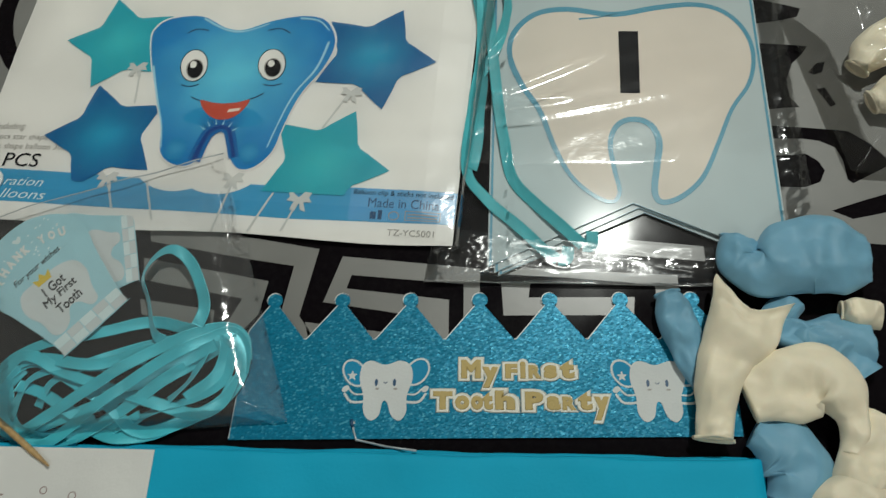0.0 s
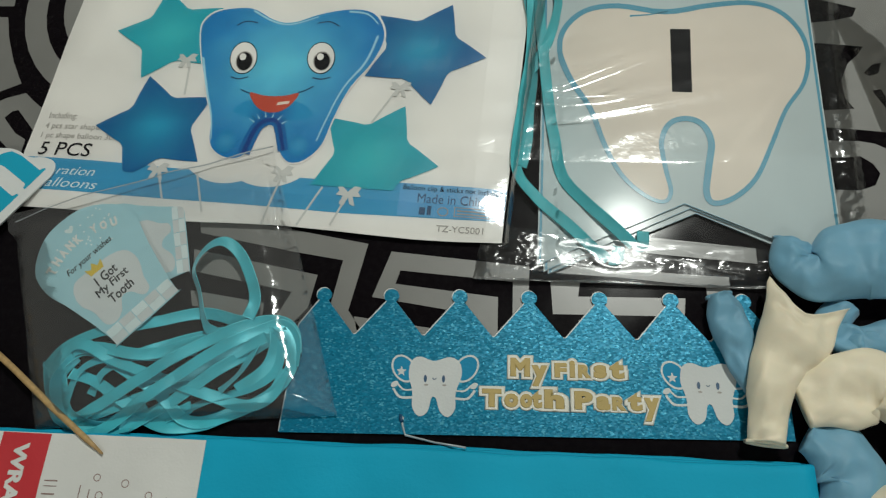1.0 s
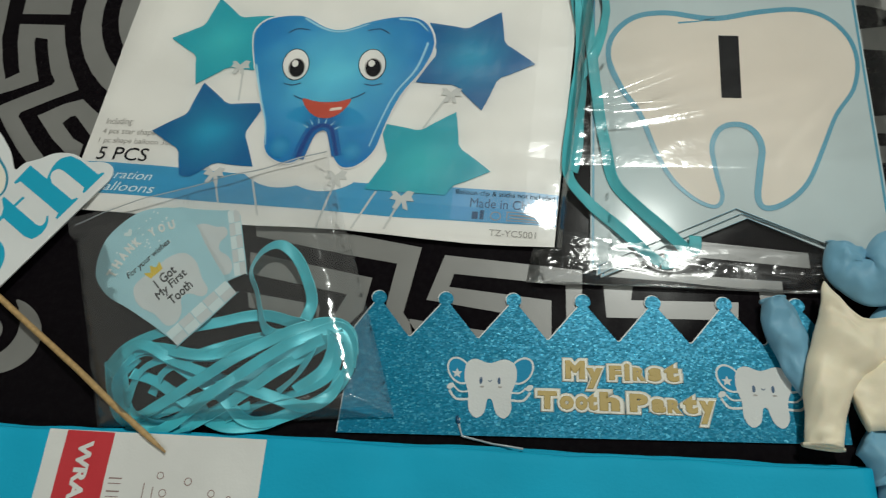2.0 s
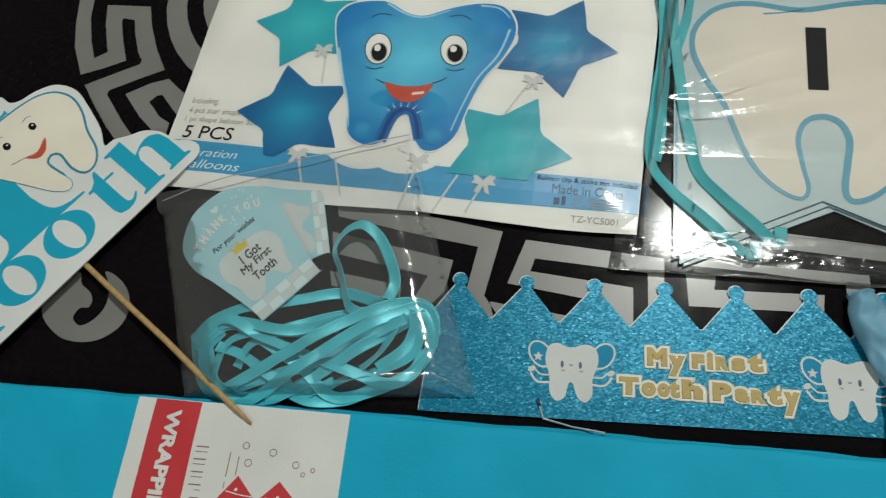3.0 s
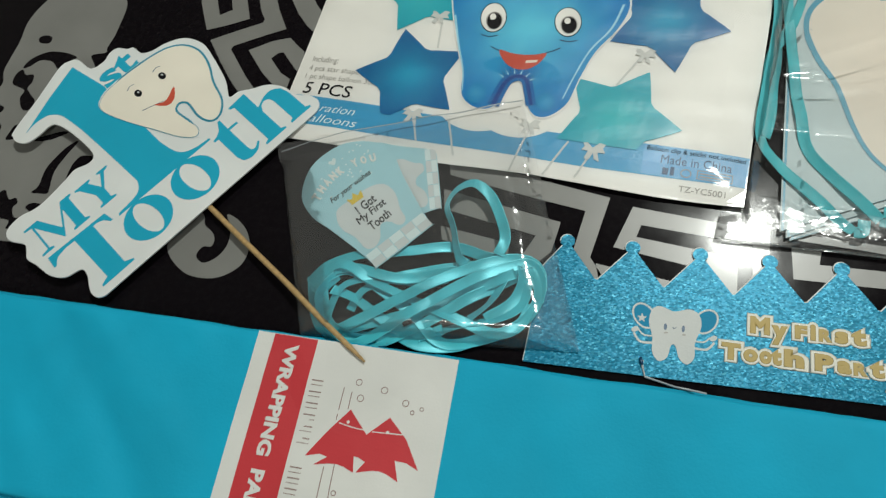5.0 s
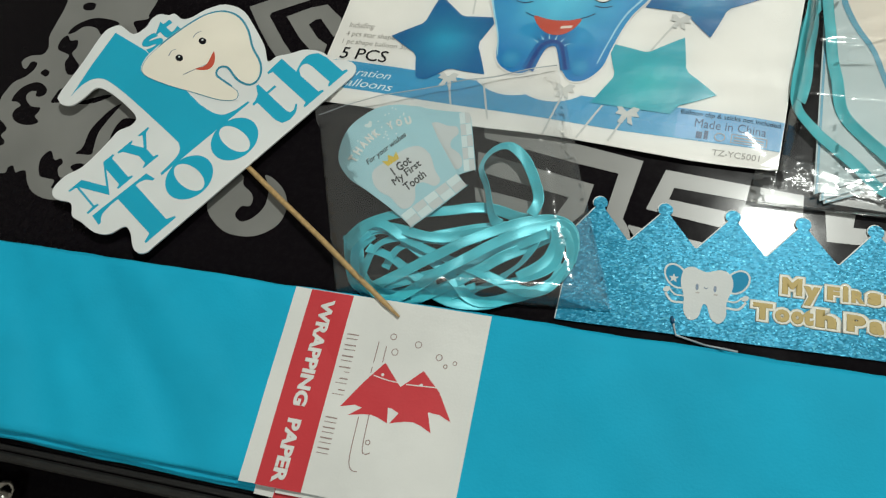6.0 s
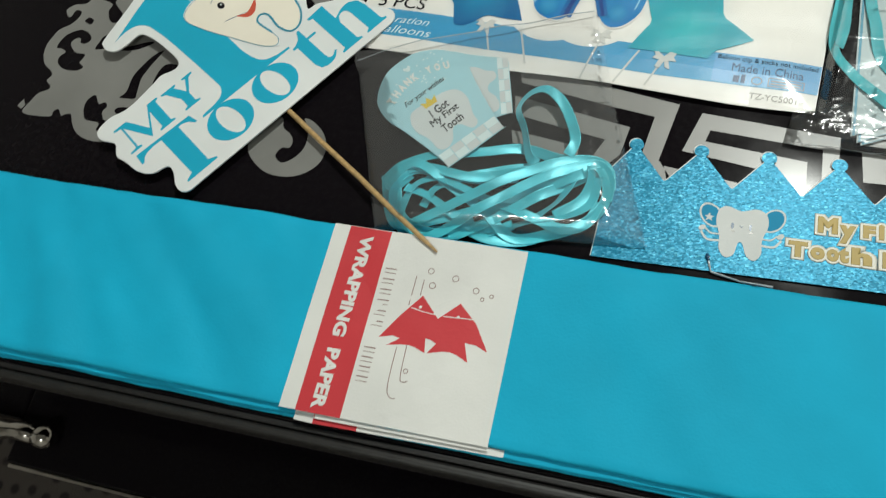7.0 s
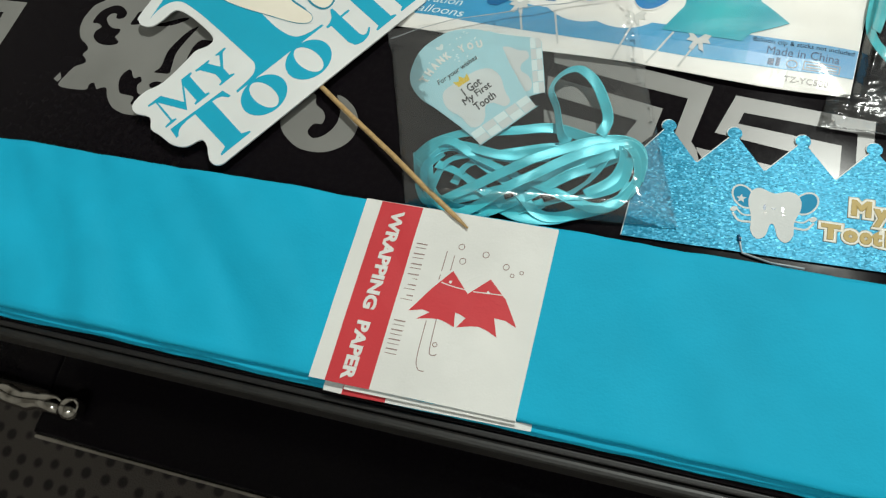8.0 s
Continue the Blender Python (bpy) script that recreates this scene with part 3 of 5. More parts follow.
    # the maker's name as plain bars
    for top, count, pitch in ((-95.2, 6, 5.65), (-137.3, 4, 4.95)):
        for i in range(count):
            y = top - i * pitch
            x = -197.2 + 0.016 * (y + 95)
            for dy, wide in ((0.0, 0.6), (-2.4, 0.35)):
                plate("ink_bar", [box(x, y + dy - wide, x + 6.0, y + dy)], 8.42, FINE_INK, w, 0.06, lift)
    # two red fish
    plate("printed_fish", [bow([(-192, -131.5), (-183, -118), (-174.5, -107)], 4, False) + bow([(-164.5, -117.5), (-154.7, -108)], 3, False)
                           + bow([(-145, -117), (-137, -130)], 3, False) + bow([(-143, -127.5), (-148.7, -127.2)], 3, False)
                           + bow([(-145.5, -136.5), (-155, -133), (-166, -135.4)], 3, False) + [(-162.5, -130), (-166, -128.5), (-168.4, -128.2)]
                           + bow([(-167.2, -135.6), (-176, -133), (-187, -134.9)], 3, False) + [(-181, -130.4), (-185, -129.6)]], 8.44, RED_PRINT, w, 0.08, lift, "red printed fish")
    for cx, cy in ((-174.5, -113), (-154.5, -115)):
        plate("fish_eye", [oval(cx, cy, 0.8, 0.8, 10)], 8.56, LABEL_WHITE, w, 0.05, lift)
    for l in ([(-179, -114), (-172, -115.2), (-166, -115.6)], [(-162, -115.8), (-154, -115.4), (-147, -115)]):
        plate("gill_line", [stroke(bow(l, 4, False), 0.5)], 8.56, LABEL_WHITE, w, 0.05, lift)
    for l in ([(-180.1, -97), (-180.7, -113)], [(-175.8, -98.6), (-176, -107)], [(-181.6, -135), (-181.5, -154), (-179.5, -159.5), (-176.4, -160)], [(-176.8, -133), (-176.3, -149), (-174.5, -151.5), (-172.2, -150.6)]):
        plate("ink_line", [stroke(bow(l, 4, False), 0.45)], 8.44, FINE_INK, w, 0.06, lift)
    for cx, cy, r in ((-173.3, -93.5, 1.7), (-171, -101, 1.8), (-160, -95.6, 1.8), (-148.5, -100.3, 1.7), (-144.6, -104.2, 1.1), (-140.3, -102, 1.1), (-174.3, -146, 1.3)):
        plate("bubble", [oval(cx, cy, r, r, 16), oval(cx, cy, r - 0.4, r - 0.4, 16)], 8.44, FINE_INK, w, 0.06, lift)
    return w


wrapping_paper()


def tooth_loop(cx, cy, w, h, n=5):
    """A molar seen from the side: two cusps, two rounded roots."""
    base = [(-0.48, 0.18), (-0.44, 0.42), (-0.28, 0.5), (-0.02, 0.43), (0.26, 0.5), (0.45, 0.42), (0.5, 0.2), (0.4, -0.1), (0.4, -0.36), (0.28, -0.5),
            (0.13, -0.42), (0.04, -0.2), (-0.04, -0.2), (-0.1, -0.42), (-0.25, -0.5), (-0.38, -0.36), (-0.4, -0.08)]
    return bow([(cx + x * w, cy + y * h) for x, y in base], n)


# ---- paper crown ----
def paper_crown():
    c = thing("paper_crown", Matrix(), "blue glitter card party crown with tooth prints and gold lettering", "party crown")
    top = []
    for k in range(7):
        x = -82.5 + 33 * k
        y = -3.3 + 0.0 * k
        top += [(x - 2.2, y - 2.6)]
        top += [(x + 3.7 * math.cos(a), y + 3.7 * math.sin(a)) for a in (radians(205 - 230 * i / 10) for i in range(11))]
        top += [(x + 2.2, y - 2.6)]
        if k < 6:
            top += [(x + 15.8, -22.6), (x + 17.0, -22.6)]
    loop = [(-97.0, -69.5), (-93.5, -18.5)] + top + [(131, -23), (131, -66.5)]
    plate("crown_card", [loop], 0.5, LABEL_WHITE, c, 0.5, None, "white card back of the crown")
    hole = oval(-40.5, -62, 0.9, 0.9, 12)
    plate("glitter_face", [[(x + 0.35, y - 0.5) for x, y in loop], hole], 1.02, CROWN, c, 0.25, None, "blue glitter face")
    for dx in (0, 123):
        a = dx - 26.6
        for wing, end in (((-14.5, -39.2), 125), ((14.5, -38.6), 55)):
            plate("printed_wing", [oval(a + wing[0], wing[1], 7.2, 5.2, 24, radians(end)), oval(a + wing[0], wing[1], 6.2, 4.3, 24, radians(end))], 1.3, WHITE_PRINT, c, 0.08)
            plate("wing_fill", [oval(a + wing[0], wing[1], 6.25, 4.35, 24, radians(end))], 1.29, WING_BLUE, c, 0.06)
            side = -1 if wing[0] < 0 else 1
            plate("printed_arm", [stroke(bow([(a + side * 9.5, -52.5), (a + side * 15.5, -52.5), (a + side * 18.8, -48.5)], 4, False), 1.1)], 1.36, WHITE_PRINT, c, 0.08)
            plate("printed_arm", [stroke(bow([(a + side * 10, -49), (a + side * 14.0, -49), (a + side * 16.8, -46.5)], 4, False), 0.8)], 1.37, WHITE_PRINT, c, 0.08)
            plate("printed_arm", [oval(a + side * 18.3, -46.6, 1.9, 1.3, 14, 0.6)], 1.38, WHITE_PRINT, c, 0.08)
        plate("tooth_print", [tooth_loop(a, -47.2, 25.0, 27.6)], 1.40, WHITE_PRINT, c, 0.10, None, "white printed tooth")
        plate("wand_star", [star(a - 15.5, -40.5, 2.4, 90, 0.5)], 1.40, WHITE_PRINT, c, 0.06)
        for s in (-1, 1):
            plate("printed_dot", [oval(a + s * 4.2, -43.7, 0.75, 1.7, 12)], 1.54, NAVY, c, 0.05)
            plate("printed_dot", [oval(a + s * 4.2 + 0.5, -46.6, 1.0, 0.45, 10)], 1.54, GREY_PRINT, c, 0.05)
        plate("printed_dot", [stroke(bow([(a - 0.9, -43.4), (a, -44.1), (a + 0.9, -43.4)], 3, False), 0.35)], 1.54, NAVY, c, 0.05)
    low, foot = -41.7, -56.0
    for ch, x0, y0, x1, y1 in (("M", 8.1, low, 17.2, -32.9), ("y", 17.7, -46.0, 25.3, -36.2), ("F", 28.2, low, 33.9, -34.8), ("i", 35.0, low, 37.7, -33.6), ("R", 38.8, low, 44.9, -35.4),
                               ("s", 45.8, low, 51.9, -35.4), ("t", 53.0, low, 59.8, -33.2), ("T", -4.6, foot, 4.3, -47.6), ("o", 5.4, foot, 12.0, -49.5), ("o", 12.6, foot, 18.2, -49.5),
                               ("t", 17.8, foot, 22.6, -47.8), ("h", 23.4, foot, 32.6, -47.2), ("P", 36.9, foot, 45.3, -47.6), ("a", 46.6, foot, 52.9, -49.6), ("R", 53.6, foot, 60.0, -49.8),
                               ("t", 60.6, foot, 67.0, -47.6), ("y", 67.6, -60.4, 74.6, -49.8)):
        words("lettering_rim", ch, x0, y0, x1, y1, 1.42, RIM_CREAM, c, 0.20, rim=0.13)
        words("lettering", ch, x0, y0, x1, y1, 1.56, GOLD, c, 0.07, 0, 0, None, "gold lettering with a white rim")
    part("plastic_tie", tube([(-40.8, -62, 2.2), (-39.8, -66, 1.8), (-38.6, -69.6, 1.4), (-25, -72.5, 1.2), (-11, -75, 6.5)], 0.5, 8), TIE, c, "clear plastic tie")
    part("plastic_tie", tube([(-41.2, -60.8, 1.5), (-40.9, -62.6, 2.3), (-40.2, -64, 2.0)], 0.8, 8), NAVY, c, "small dark blue bead")
    return c


paper_crown()


# ---- balloon package ----
def balloon_pack():
    c = thing("balloon_package", pose(0.003, 0.0258, 0.0012, 0, 0, -4.1), "glossy white package of foil balloons with tooth and star pictures", "balloon package")

    def lift(x, y):
        rim = min(1.0, max(0.0, min(-x, x + 262, y + 2) / 18))
        return 1.2 + 1.8 * rim + slow_wave(x, y, 55, 4.0) * 1.3 + slow_wave(x, y * 1.6, 20, 8.0) * 0.3

    outline = [(-262, -1.5)] + [(-262 + 262 * i / 12, -2.4 + 1.0 * math.sin(i * 1.1)) for i in range(1, 12)] + [(0.5, -1.8), (1.6, 60), (3.2, 120), (4.4, 186), (-257, 186), (-259.5, 90)]
    plate("package_sheet", [outline], 0.0, WHITE, c, 0.5, lift)
    zed = 0.55
    plate("blue_band", [[(-261.5, 8.6), (-158, 8.2), (-80, 7.6), (0.4, 9.0), (0.8, 26.8), (-52, 26.5), (-95, 25.2), (-153, 25.6), (-261, 27.6)]], zed, BAND_BLUE, c, 0.08, lift, "blue printed band")
    plate("blue_panel", [[(-53, 8.6), (0.3, 9.2), (0.7, 26.6), (-53, 26.4)]], zed + 0.1, PANEL_BLUE, c, 0.08, lift)
    for cx, cy, r in ((-147, 44, 27), (-124, 43, 26.5)):
        plate("white_cloud", [oval(cx, cy, r, r * 0.93, 36)], zed + 0.1, WHITE, c, 0.06, lift)
    # white sticks with bows
    for (x0, y0), (x1, y1) in (((-182, 24), (-176.5, 8)), ((-161, 24), (-153.6, 2.5)), ((-115, 26), (-121.5, -1.5)), ((-93, 20.9), (-103.2, -0.5)), ((-79, 18), (-86.3, 0.7)), ((-182, 93), (-179.5, 71)), ((-63, 82), (-73.6, 60.5))):
        plate("printed_stick", [stroke([(x0, y0), (x1, y1)], 1.1)], zed + 0.2, PALE_GREY, c, 0.06, lift)
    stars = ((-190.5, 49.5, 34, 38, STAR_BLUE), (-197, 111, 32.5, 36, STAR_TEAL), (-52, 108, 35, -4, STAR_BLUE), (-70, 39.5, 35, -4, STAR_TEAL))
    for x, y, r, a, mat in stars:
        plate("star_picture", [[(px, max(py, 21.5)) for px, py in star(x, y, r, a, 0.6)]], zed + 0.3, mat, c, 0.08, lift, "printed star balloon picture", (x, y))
    for x, y, s in ((-182.5, 24, 1.0), (-115.5, 27, 1.0), (-79, 17.5, 1.1), (-184, 94, 1.0), (-61, 83, 1.0)):
        plate("printed_bow", [[(x - 5.5 * s, y + 3.6 * s), (x - 3.2 * s, y + 3.9 * s), (x - 0.4 * s, y + 1.4 * s), (x + 2.4 * s, y + 4.6 * s), (x + 5.6 * s, y + 4.0 * s), (x + 4.4 * s, y + 1.6 * s),
                                (x + 6.0 * s, y - 0.8 * s), (x + 2.2 * s, y - 0.9 * s), (x + 3.6 * s, y - 5.6 * s), (x + 1.0 * s, y - 4.6 * s), (x + 0.2 * s, y - 1.4 * s), (x - 1.6 * s, y - 5.4 * s),
                                (x - 4.0 * s, y - 4.8 * s), (x - 2.4 * s, y - 0.8 * s), (x - 5.8 * s, y - 0.4 * s), (x - 4.4 * s, y + 1.8 * s)]], zed + 0.42, PALE_GREY, c, 0.06, lift)
    t = [(-180, 112), (-179.5, 121), (-172, 128), (-154, 130.5), (-139, 123.5), (-128, 122.5), (-113, 129.5), (-97, 133.5), (-84, 132), (-77, 124), (-74.6, 113),
         (-79, 98), (-88.5, 81), (-94.5, 61), (-98, 45), (-105.5, 35.5), (-113.4, 33.6), (-119, 39), (-122.4, 47.5), (-125.5, 54), (-130, 55), (-133.6, 50), (-135.5, 40), (-142, 34),
         (-151, 35.2), (-158, 42), (-161, 57), (-168, 75), (-175, 94)]
    plate("balloon_rim", [bow([(-127 + (x + 127) * 1.02, 82 + (y - 82) * 1.02) for x, y in t], 4)], zed + 0.46, WHITE, c, 0.06, lift)
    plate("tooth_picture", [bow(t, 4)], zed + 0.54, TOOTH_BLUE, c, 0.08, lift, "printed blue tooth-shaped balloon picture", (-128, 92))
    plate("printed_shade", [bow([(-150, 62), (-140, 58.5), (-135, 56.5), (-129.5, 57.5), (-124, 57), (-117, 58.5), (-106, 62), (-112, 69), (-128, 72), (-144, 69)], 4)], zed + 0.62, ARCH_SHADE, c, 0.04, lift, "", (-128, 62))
    arch = bow([(-138.5, 37), (-136.5, 47), (-134, 54.5), (-129, 58), (-124, 57), (-120.8, 50), (-117.5, 40)], 4, False)
    plate("printed_shade", [stroke(arch, 7.0, 0.8)], zed + 0.70, MID_BLUE, c, 0.04, lift)
    plate("printed_shade", [stroke(arch, 2.8, 0.7)], zed + 0.76, DEEP_BLUE, c, 0.04, lift)
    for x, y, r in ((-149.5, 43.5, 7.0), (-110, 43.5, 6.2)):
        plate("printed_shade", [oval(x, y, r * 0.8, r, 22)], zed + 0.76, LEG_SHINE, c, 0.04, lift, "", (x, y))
    for i in range(6):
        a = radians(38 + 21 * i)
        plate("printed_glint", [stroke([(-129 + 9.5 * math.cos(a), 51 + 8.5 * math.sin(a)), (-129 + 13.5 * math.cos(a), 51 + 12 * math.sin(a))], 0.9, 0.2)], zed + 0.82, PALE_BLUE, c, 0.04, lift)
    for l, wide in (([(-78, 116), (-82.3, 98), (-91.8, 81), (-97.8, 61), (-101, 47)], 1.4), ([(-174.8, 96), (-168, 76), (-161, 58), (-158, 44)], 1.3), ([(-152, 129), (-139, 122.3), (-128, 121.2), (-114, 127.6)], 1.3),
                    ([(-97, 132), (-86, 130.6), (-79, 124)], 1.4)):
        plate("printed_glint", [stroke(bow(l, 4, False), wide, 0.5)], zed + 0.70, PALE_BLUE, c, 0.04, lift)
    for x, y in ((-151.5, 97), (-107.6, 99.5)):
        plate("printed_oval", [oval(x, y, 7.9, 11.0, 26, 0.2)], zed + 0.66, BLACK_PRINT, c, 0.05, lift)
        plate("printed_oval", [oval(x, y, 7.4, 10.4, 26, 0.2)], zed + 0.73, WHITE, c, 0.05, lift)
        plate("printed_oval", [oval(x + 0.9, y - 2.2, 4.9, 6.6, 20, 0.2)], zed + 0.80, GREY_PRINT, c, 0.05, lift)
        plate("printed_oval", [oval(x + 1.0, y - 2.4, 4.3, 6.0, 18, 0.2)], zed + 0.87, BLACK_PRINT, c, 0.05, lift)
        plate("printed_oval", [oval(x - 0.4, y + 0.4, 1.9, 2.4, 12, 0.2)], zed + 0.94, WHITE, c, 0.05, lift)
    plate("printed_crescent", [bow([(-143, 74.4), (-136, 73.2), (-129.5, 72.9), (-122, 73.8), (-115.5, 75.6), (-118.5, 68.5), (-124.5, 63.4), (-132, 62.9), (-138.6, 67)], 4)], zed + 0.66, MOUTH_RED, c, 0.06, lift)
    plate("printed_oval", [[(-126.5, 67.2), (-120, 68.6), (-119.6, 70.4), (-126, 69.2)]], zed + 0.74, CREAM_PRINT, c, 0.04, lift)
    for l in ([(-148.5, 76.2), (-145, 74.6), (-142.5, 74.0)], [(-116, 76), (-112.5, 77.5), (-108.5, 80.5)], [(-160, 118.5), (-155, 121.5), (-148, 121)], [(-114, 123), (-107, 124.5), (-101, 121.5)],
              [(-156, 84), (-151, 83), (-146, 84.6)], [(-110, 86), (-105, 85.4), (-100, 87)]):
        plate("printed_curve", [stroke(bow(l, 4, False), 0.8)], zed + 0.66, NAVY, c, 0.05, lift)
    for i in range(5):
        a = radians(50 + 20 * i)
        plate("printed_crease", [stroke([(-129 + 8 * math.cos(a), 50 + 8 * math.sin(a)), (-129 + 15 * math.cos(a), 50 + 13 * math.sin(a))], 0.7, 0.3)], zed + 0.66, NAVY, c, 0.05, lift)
    # lettering
    words("lettering", "5 PCS", -252.5, 28.8, -222.5, 37.0, zed + 0.2, BLACK_PRINT, c, 0.004, 0.06, 0, lift)
    words("lettering", "Including:", -253.6, 50.6, -237, 55.8, zed + 0.2, GREY_PRINT, c, 0, 0, 0, lift)
    words("lettering", "4 pcs star shape 10in", -254, 44.4, -212, 49.0, zed + 0.2, GREY_PRINT, c, 0, 0, 0, lift)
    words("lettering", "1 pc shape balloon 30in", -254.4, 38.6, -209, 43.0, zed + 0.2, GREY_PRINT, c, 0, 0, 0, lift)
    words("lettering", "Decoration", -258, 17.4, -216, 22.6, zed + 0.2, TAG_CHECK, c, 0, 0.35, 0, lift)
    words("lettering", "Balloons", -248, 10.2, -213, 15.4, zed + 0.2, TAG_CHECK, c, 0, 0.35, 0, lift)
    words("lettering", "Balloon clip & sticks not included", -51.5, 22.0, -1, 25.6, zed + 0.3, BLACK_PRINT, c, 0, 0, 0, lift)
    words("lettering", "Made in China", -43.5, 16.0, -7.5, 21.2, zed + 0.3, NAVY, c, 0.0, 0, 0, lift)
    words("lettering", "TZ-YC5001", -32.5, 1.6, -9, 5.0, zed + 0.2, GREY_PRINT, c, 0.006, 0, 0, lift)
    for l in (box(-42, 9.8, -39, 13.6), box(-38, 9.8, -36, 14.6)):
        plate("printed_mark", [l], zed + 0.3, NAVY, c, 0.06, lift)
    plate("printed_mark", [oval(-30, 12, 2.8, 2.4, 18), oval(-30, 12, 2.3, 1.9, 18)], zed + 0.3, GREY_PRINT, c, 0.06, lift)
    plate("printed_mark", [box(-24.5, 9.8, -6.5, 14.8), box(-24, 10.2, -7, 14.4)], zed + 0.3, GREY_PRINT, c, 0.06, lift)
    for l in (box(-23, 11.0, -8, 11.7), box(-23, 12.6, -8, 13.3)):
        plate("printed_mark", [l], zed + 0.3, GREY_PRINT, c, 0.06, lift)

    def sleeve(u, v, x, y):
        return lift(x, y) + 1.7 + max(0, crumple(x, y, 40, 3.0)) * 0.5
    part("clear_sleeve", quilt([(-260, -1), (0, -1), (3.5, 180), (-257, 180)], 90, 60, sleeve), CLEAR, c, "thin clear plastic sleeve")
    return c


balloon_pack()


# ---- pennant banner in its bag ----
def pennant_pack():
    b = thing("pennant_banner_pack", pose(0.0, 0.0, 0.0008), "pale blue tooth pennant banner folded in a clear plastic bag", "banner")

    def flag(dx, dy, turn, narrow=0):
        m = Matrix.Rotation(radians(turn), 2)
        pts = [(20.5, 12.3), (92.6, 46), (163.8 - narrow, 13.0 + narrow * 0.45), (168.5 - narrow, 190), (25.5, 190)]
        return [tuple(m @ Vector((x - 93, y - 46)) + Vector((93 + dx, 46 + dy))) for x, y in pts]

    for i, (dx, dy, turn) in enumerate(((5.5, -4.5, -0.6), (2.8, -2.2, 0.5), (0, 0, 0))):
        p = plate("pennant", [flag(dx, dy, turn, (9, 5, 0)[i])], 0.4 + i * 0.9, PENNANT, b, 0.5, None, "pale blue swallowtail pennant card")
        o = flag(dx, dy, turn, (9, 5, 0)[i])
        inner = [(93 + (x - 93) * 0.972, 60 + (y - 60) * 0.972 - (0.6 if j == 1 else 0)) for j, (x, y) in enumerate(o)]
        plate("pennant_border", [[(93 + (x - 93) * 0.99, 60 + (y - 60) * 0.99) for x, y in o], inner], 0.92 + i * 0.9, TEAL_LINE, b, 0.06)
    z = 2.75
    t = [(33.5, 136), (36, 152), (48, 164.5), (66, 167.5), (91, 163), (115, 167), (136, 168.5), (151, 163), (160.5, 150), (163, 134), (158.5, 116), (147.5, 100), (138.5, 80.5),
         (128.5, 60.5), (117, 49.5), (107, 46.2), (103.6, 52), (106.2, 67.5), (108.5, 81), (105, 91), (97, 94.6), (88.5, 91.5), (83.8, 81), (84.8, 65), (86.5, 52.5), (82.6, 46.8), (73.5, 50.5),
         (63, 61.5), (55.5, 78), (48.5, 101), (39.5, 117.5)]
    loop = bow(t, 4)
    plate("tooth_print", [loop], z, PENNANT_CREAM, b, 0.08, None, "large cream printed tooth")
    # outline of the tooth
    k = len(loop)
    outer, inner = [], []
    for i in range(k):
        d = (Vector(loop[(i + 1) % k]) - Vector(loop[i - 1])).normalized()
        w = 1.4 + 0.35 * math.sin(i * 0.11)
        outer.append((loop[i][0] + d.y * -w, loop[i][1] + d.x * w))
        inner.append((loop[i][0] + d.y * w, loop[i][1] - d.x * w))
    plate("tooth_outline", [outer, inner], z + 0.12, TEAL_LINE, b, 0.06, None, "teal printed outline")
    plate("tooth_outline", [stroke(bow([(72, 160.5), (84, 161.5), (93, 163.5)], 4, False), 1.2, 0.3)], z + 0.12, TEAL_LINE, b, 0.06)
    plate("printed_letter", [[(91.2, 111), (101.4, 110.6), (103.6, 151.0), (93.0, 151.4)]], z + 0.14, BLACK_PRINT, b, 0.06, None, "black printed capital letter")
    # ribbon of the banner
    w = 5.8
    for path, tilt, tw in (
            ([(18, 190, 3.6), (18, 140, 4.4), (13.5, 104, 4.0), (10.2, 66, 4.0), (20.3, 48.6, 4.6), (33.6, 35, 4.8), (46.4, 22, 4.6), (54.5, 15.5, 4.0)], 12, 20),
            ([(22, 190, 5.0), (23, 155, 5.2), (25, 128, 5.0), (26.6, 106, 4.8), (29.5, 82, 4.6), (33.4, 60, 4.4), (44.8, 45, 4.6), (56.2, 33, 4.6), (66.5, 22.6, 4.0)], -8, 14),
            ([(14, 188, 2.4), (20, 130, 3.0), (17, 98, 3.2), (15.5, 80, 3.0), (13, 66, 2.6)], 35, 25),
            ([(54.5, 15.5, 3.6), (58.5, 15.8, 4.0), (59.5, 22.5, 3.6)], 0, 0), ([(66.5, 22.6, 3.6), (70.5, 22.8, 4.0), (71.5, 30.5, 3.6)], 0, 0), ([(30, 190, 4.0), (33, 168, 4.4), (26, 140, 4.4), (16, 120, 3.6), (13, 96, 3.0)], 18, 20)):
        part("banner_ribbon", strip(path, w, tilt, 10, tw), BANNER_SATIN, b, "teal satin ribbon")

    RIDGES = (((14, 118), (48, 160), 1.5), ((24, 102), (82, 128), 1.2), ((20, 97), (62, 101), 1.2), ((40, 88), (120, 104), 0.4), ((110, 60), (150, 110), 0.5), ((6, 60), (10, 130), 1.6))

    def tucked(h, x, y):
        """The film's left border lies under the edge of the balloon package."""
        free = max(max(0.0, min(1.0, (x - 3.6 - (y - 24) * 0.0945) / 4)), max(0.0, min(1.0, (24 - y) / 4)))
        return 0.6 + free * (h - 0.6)

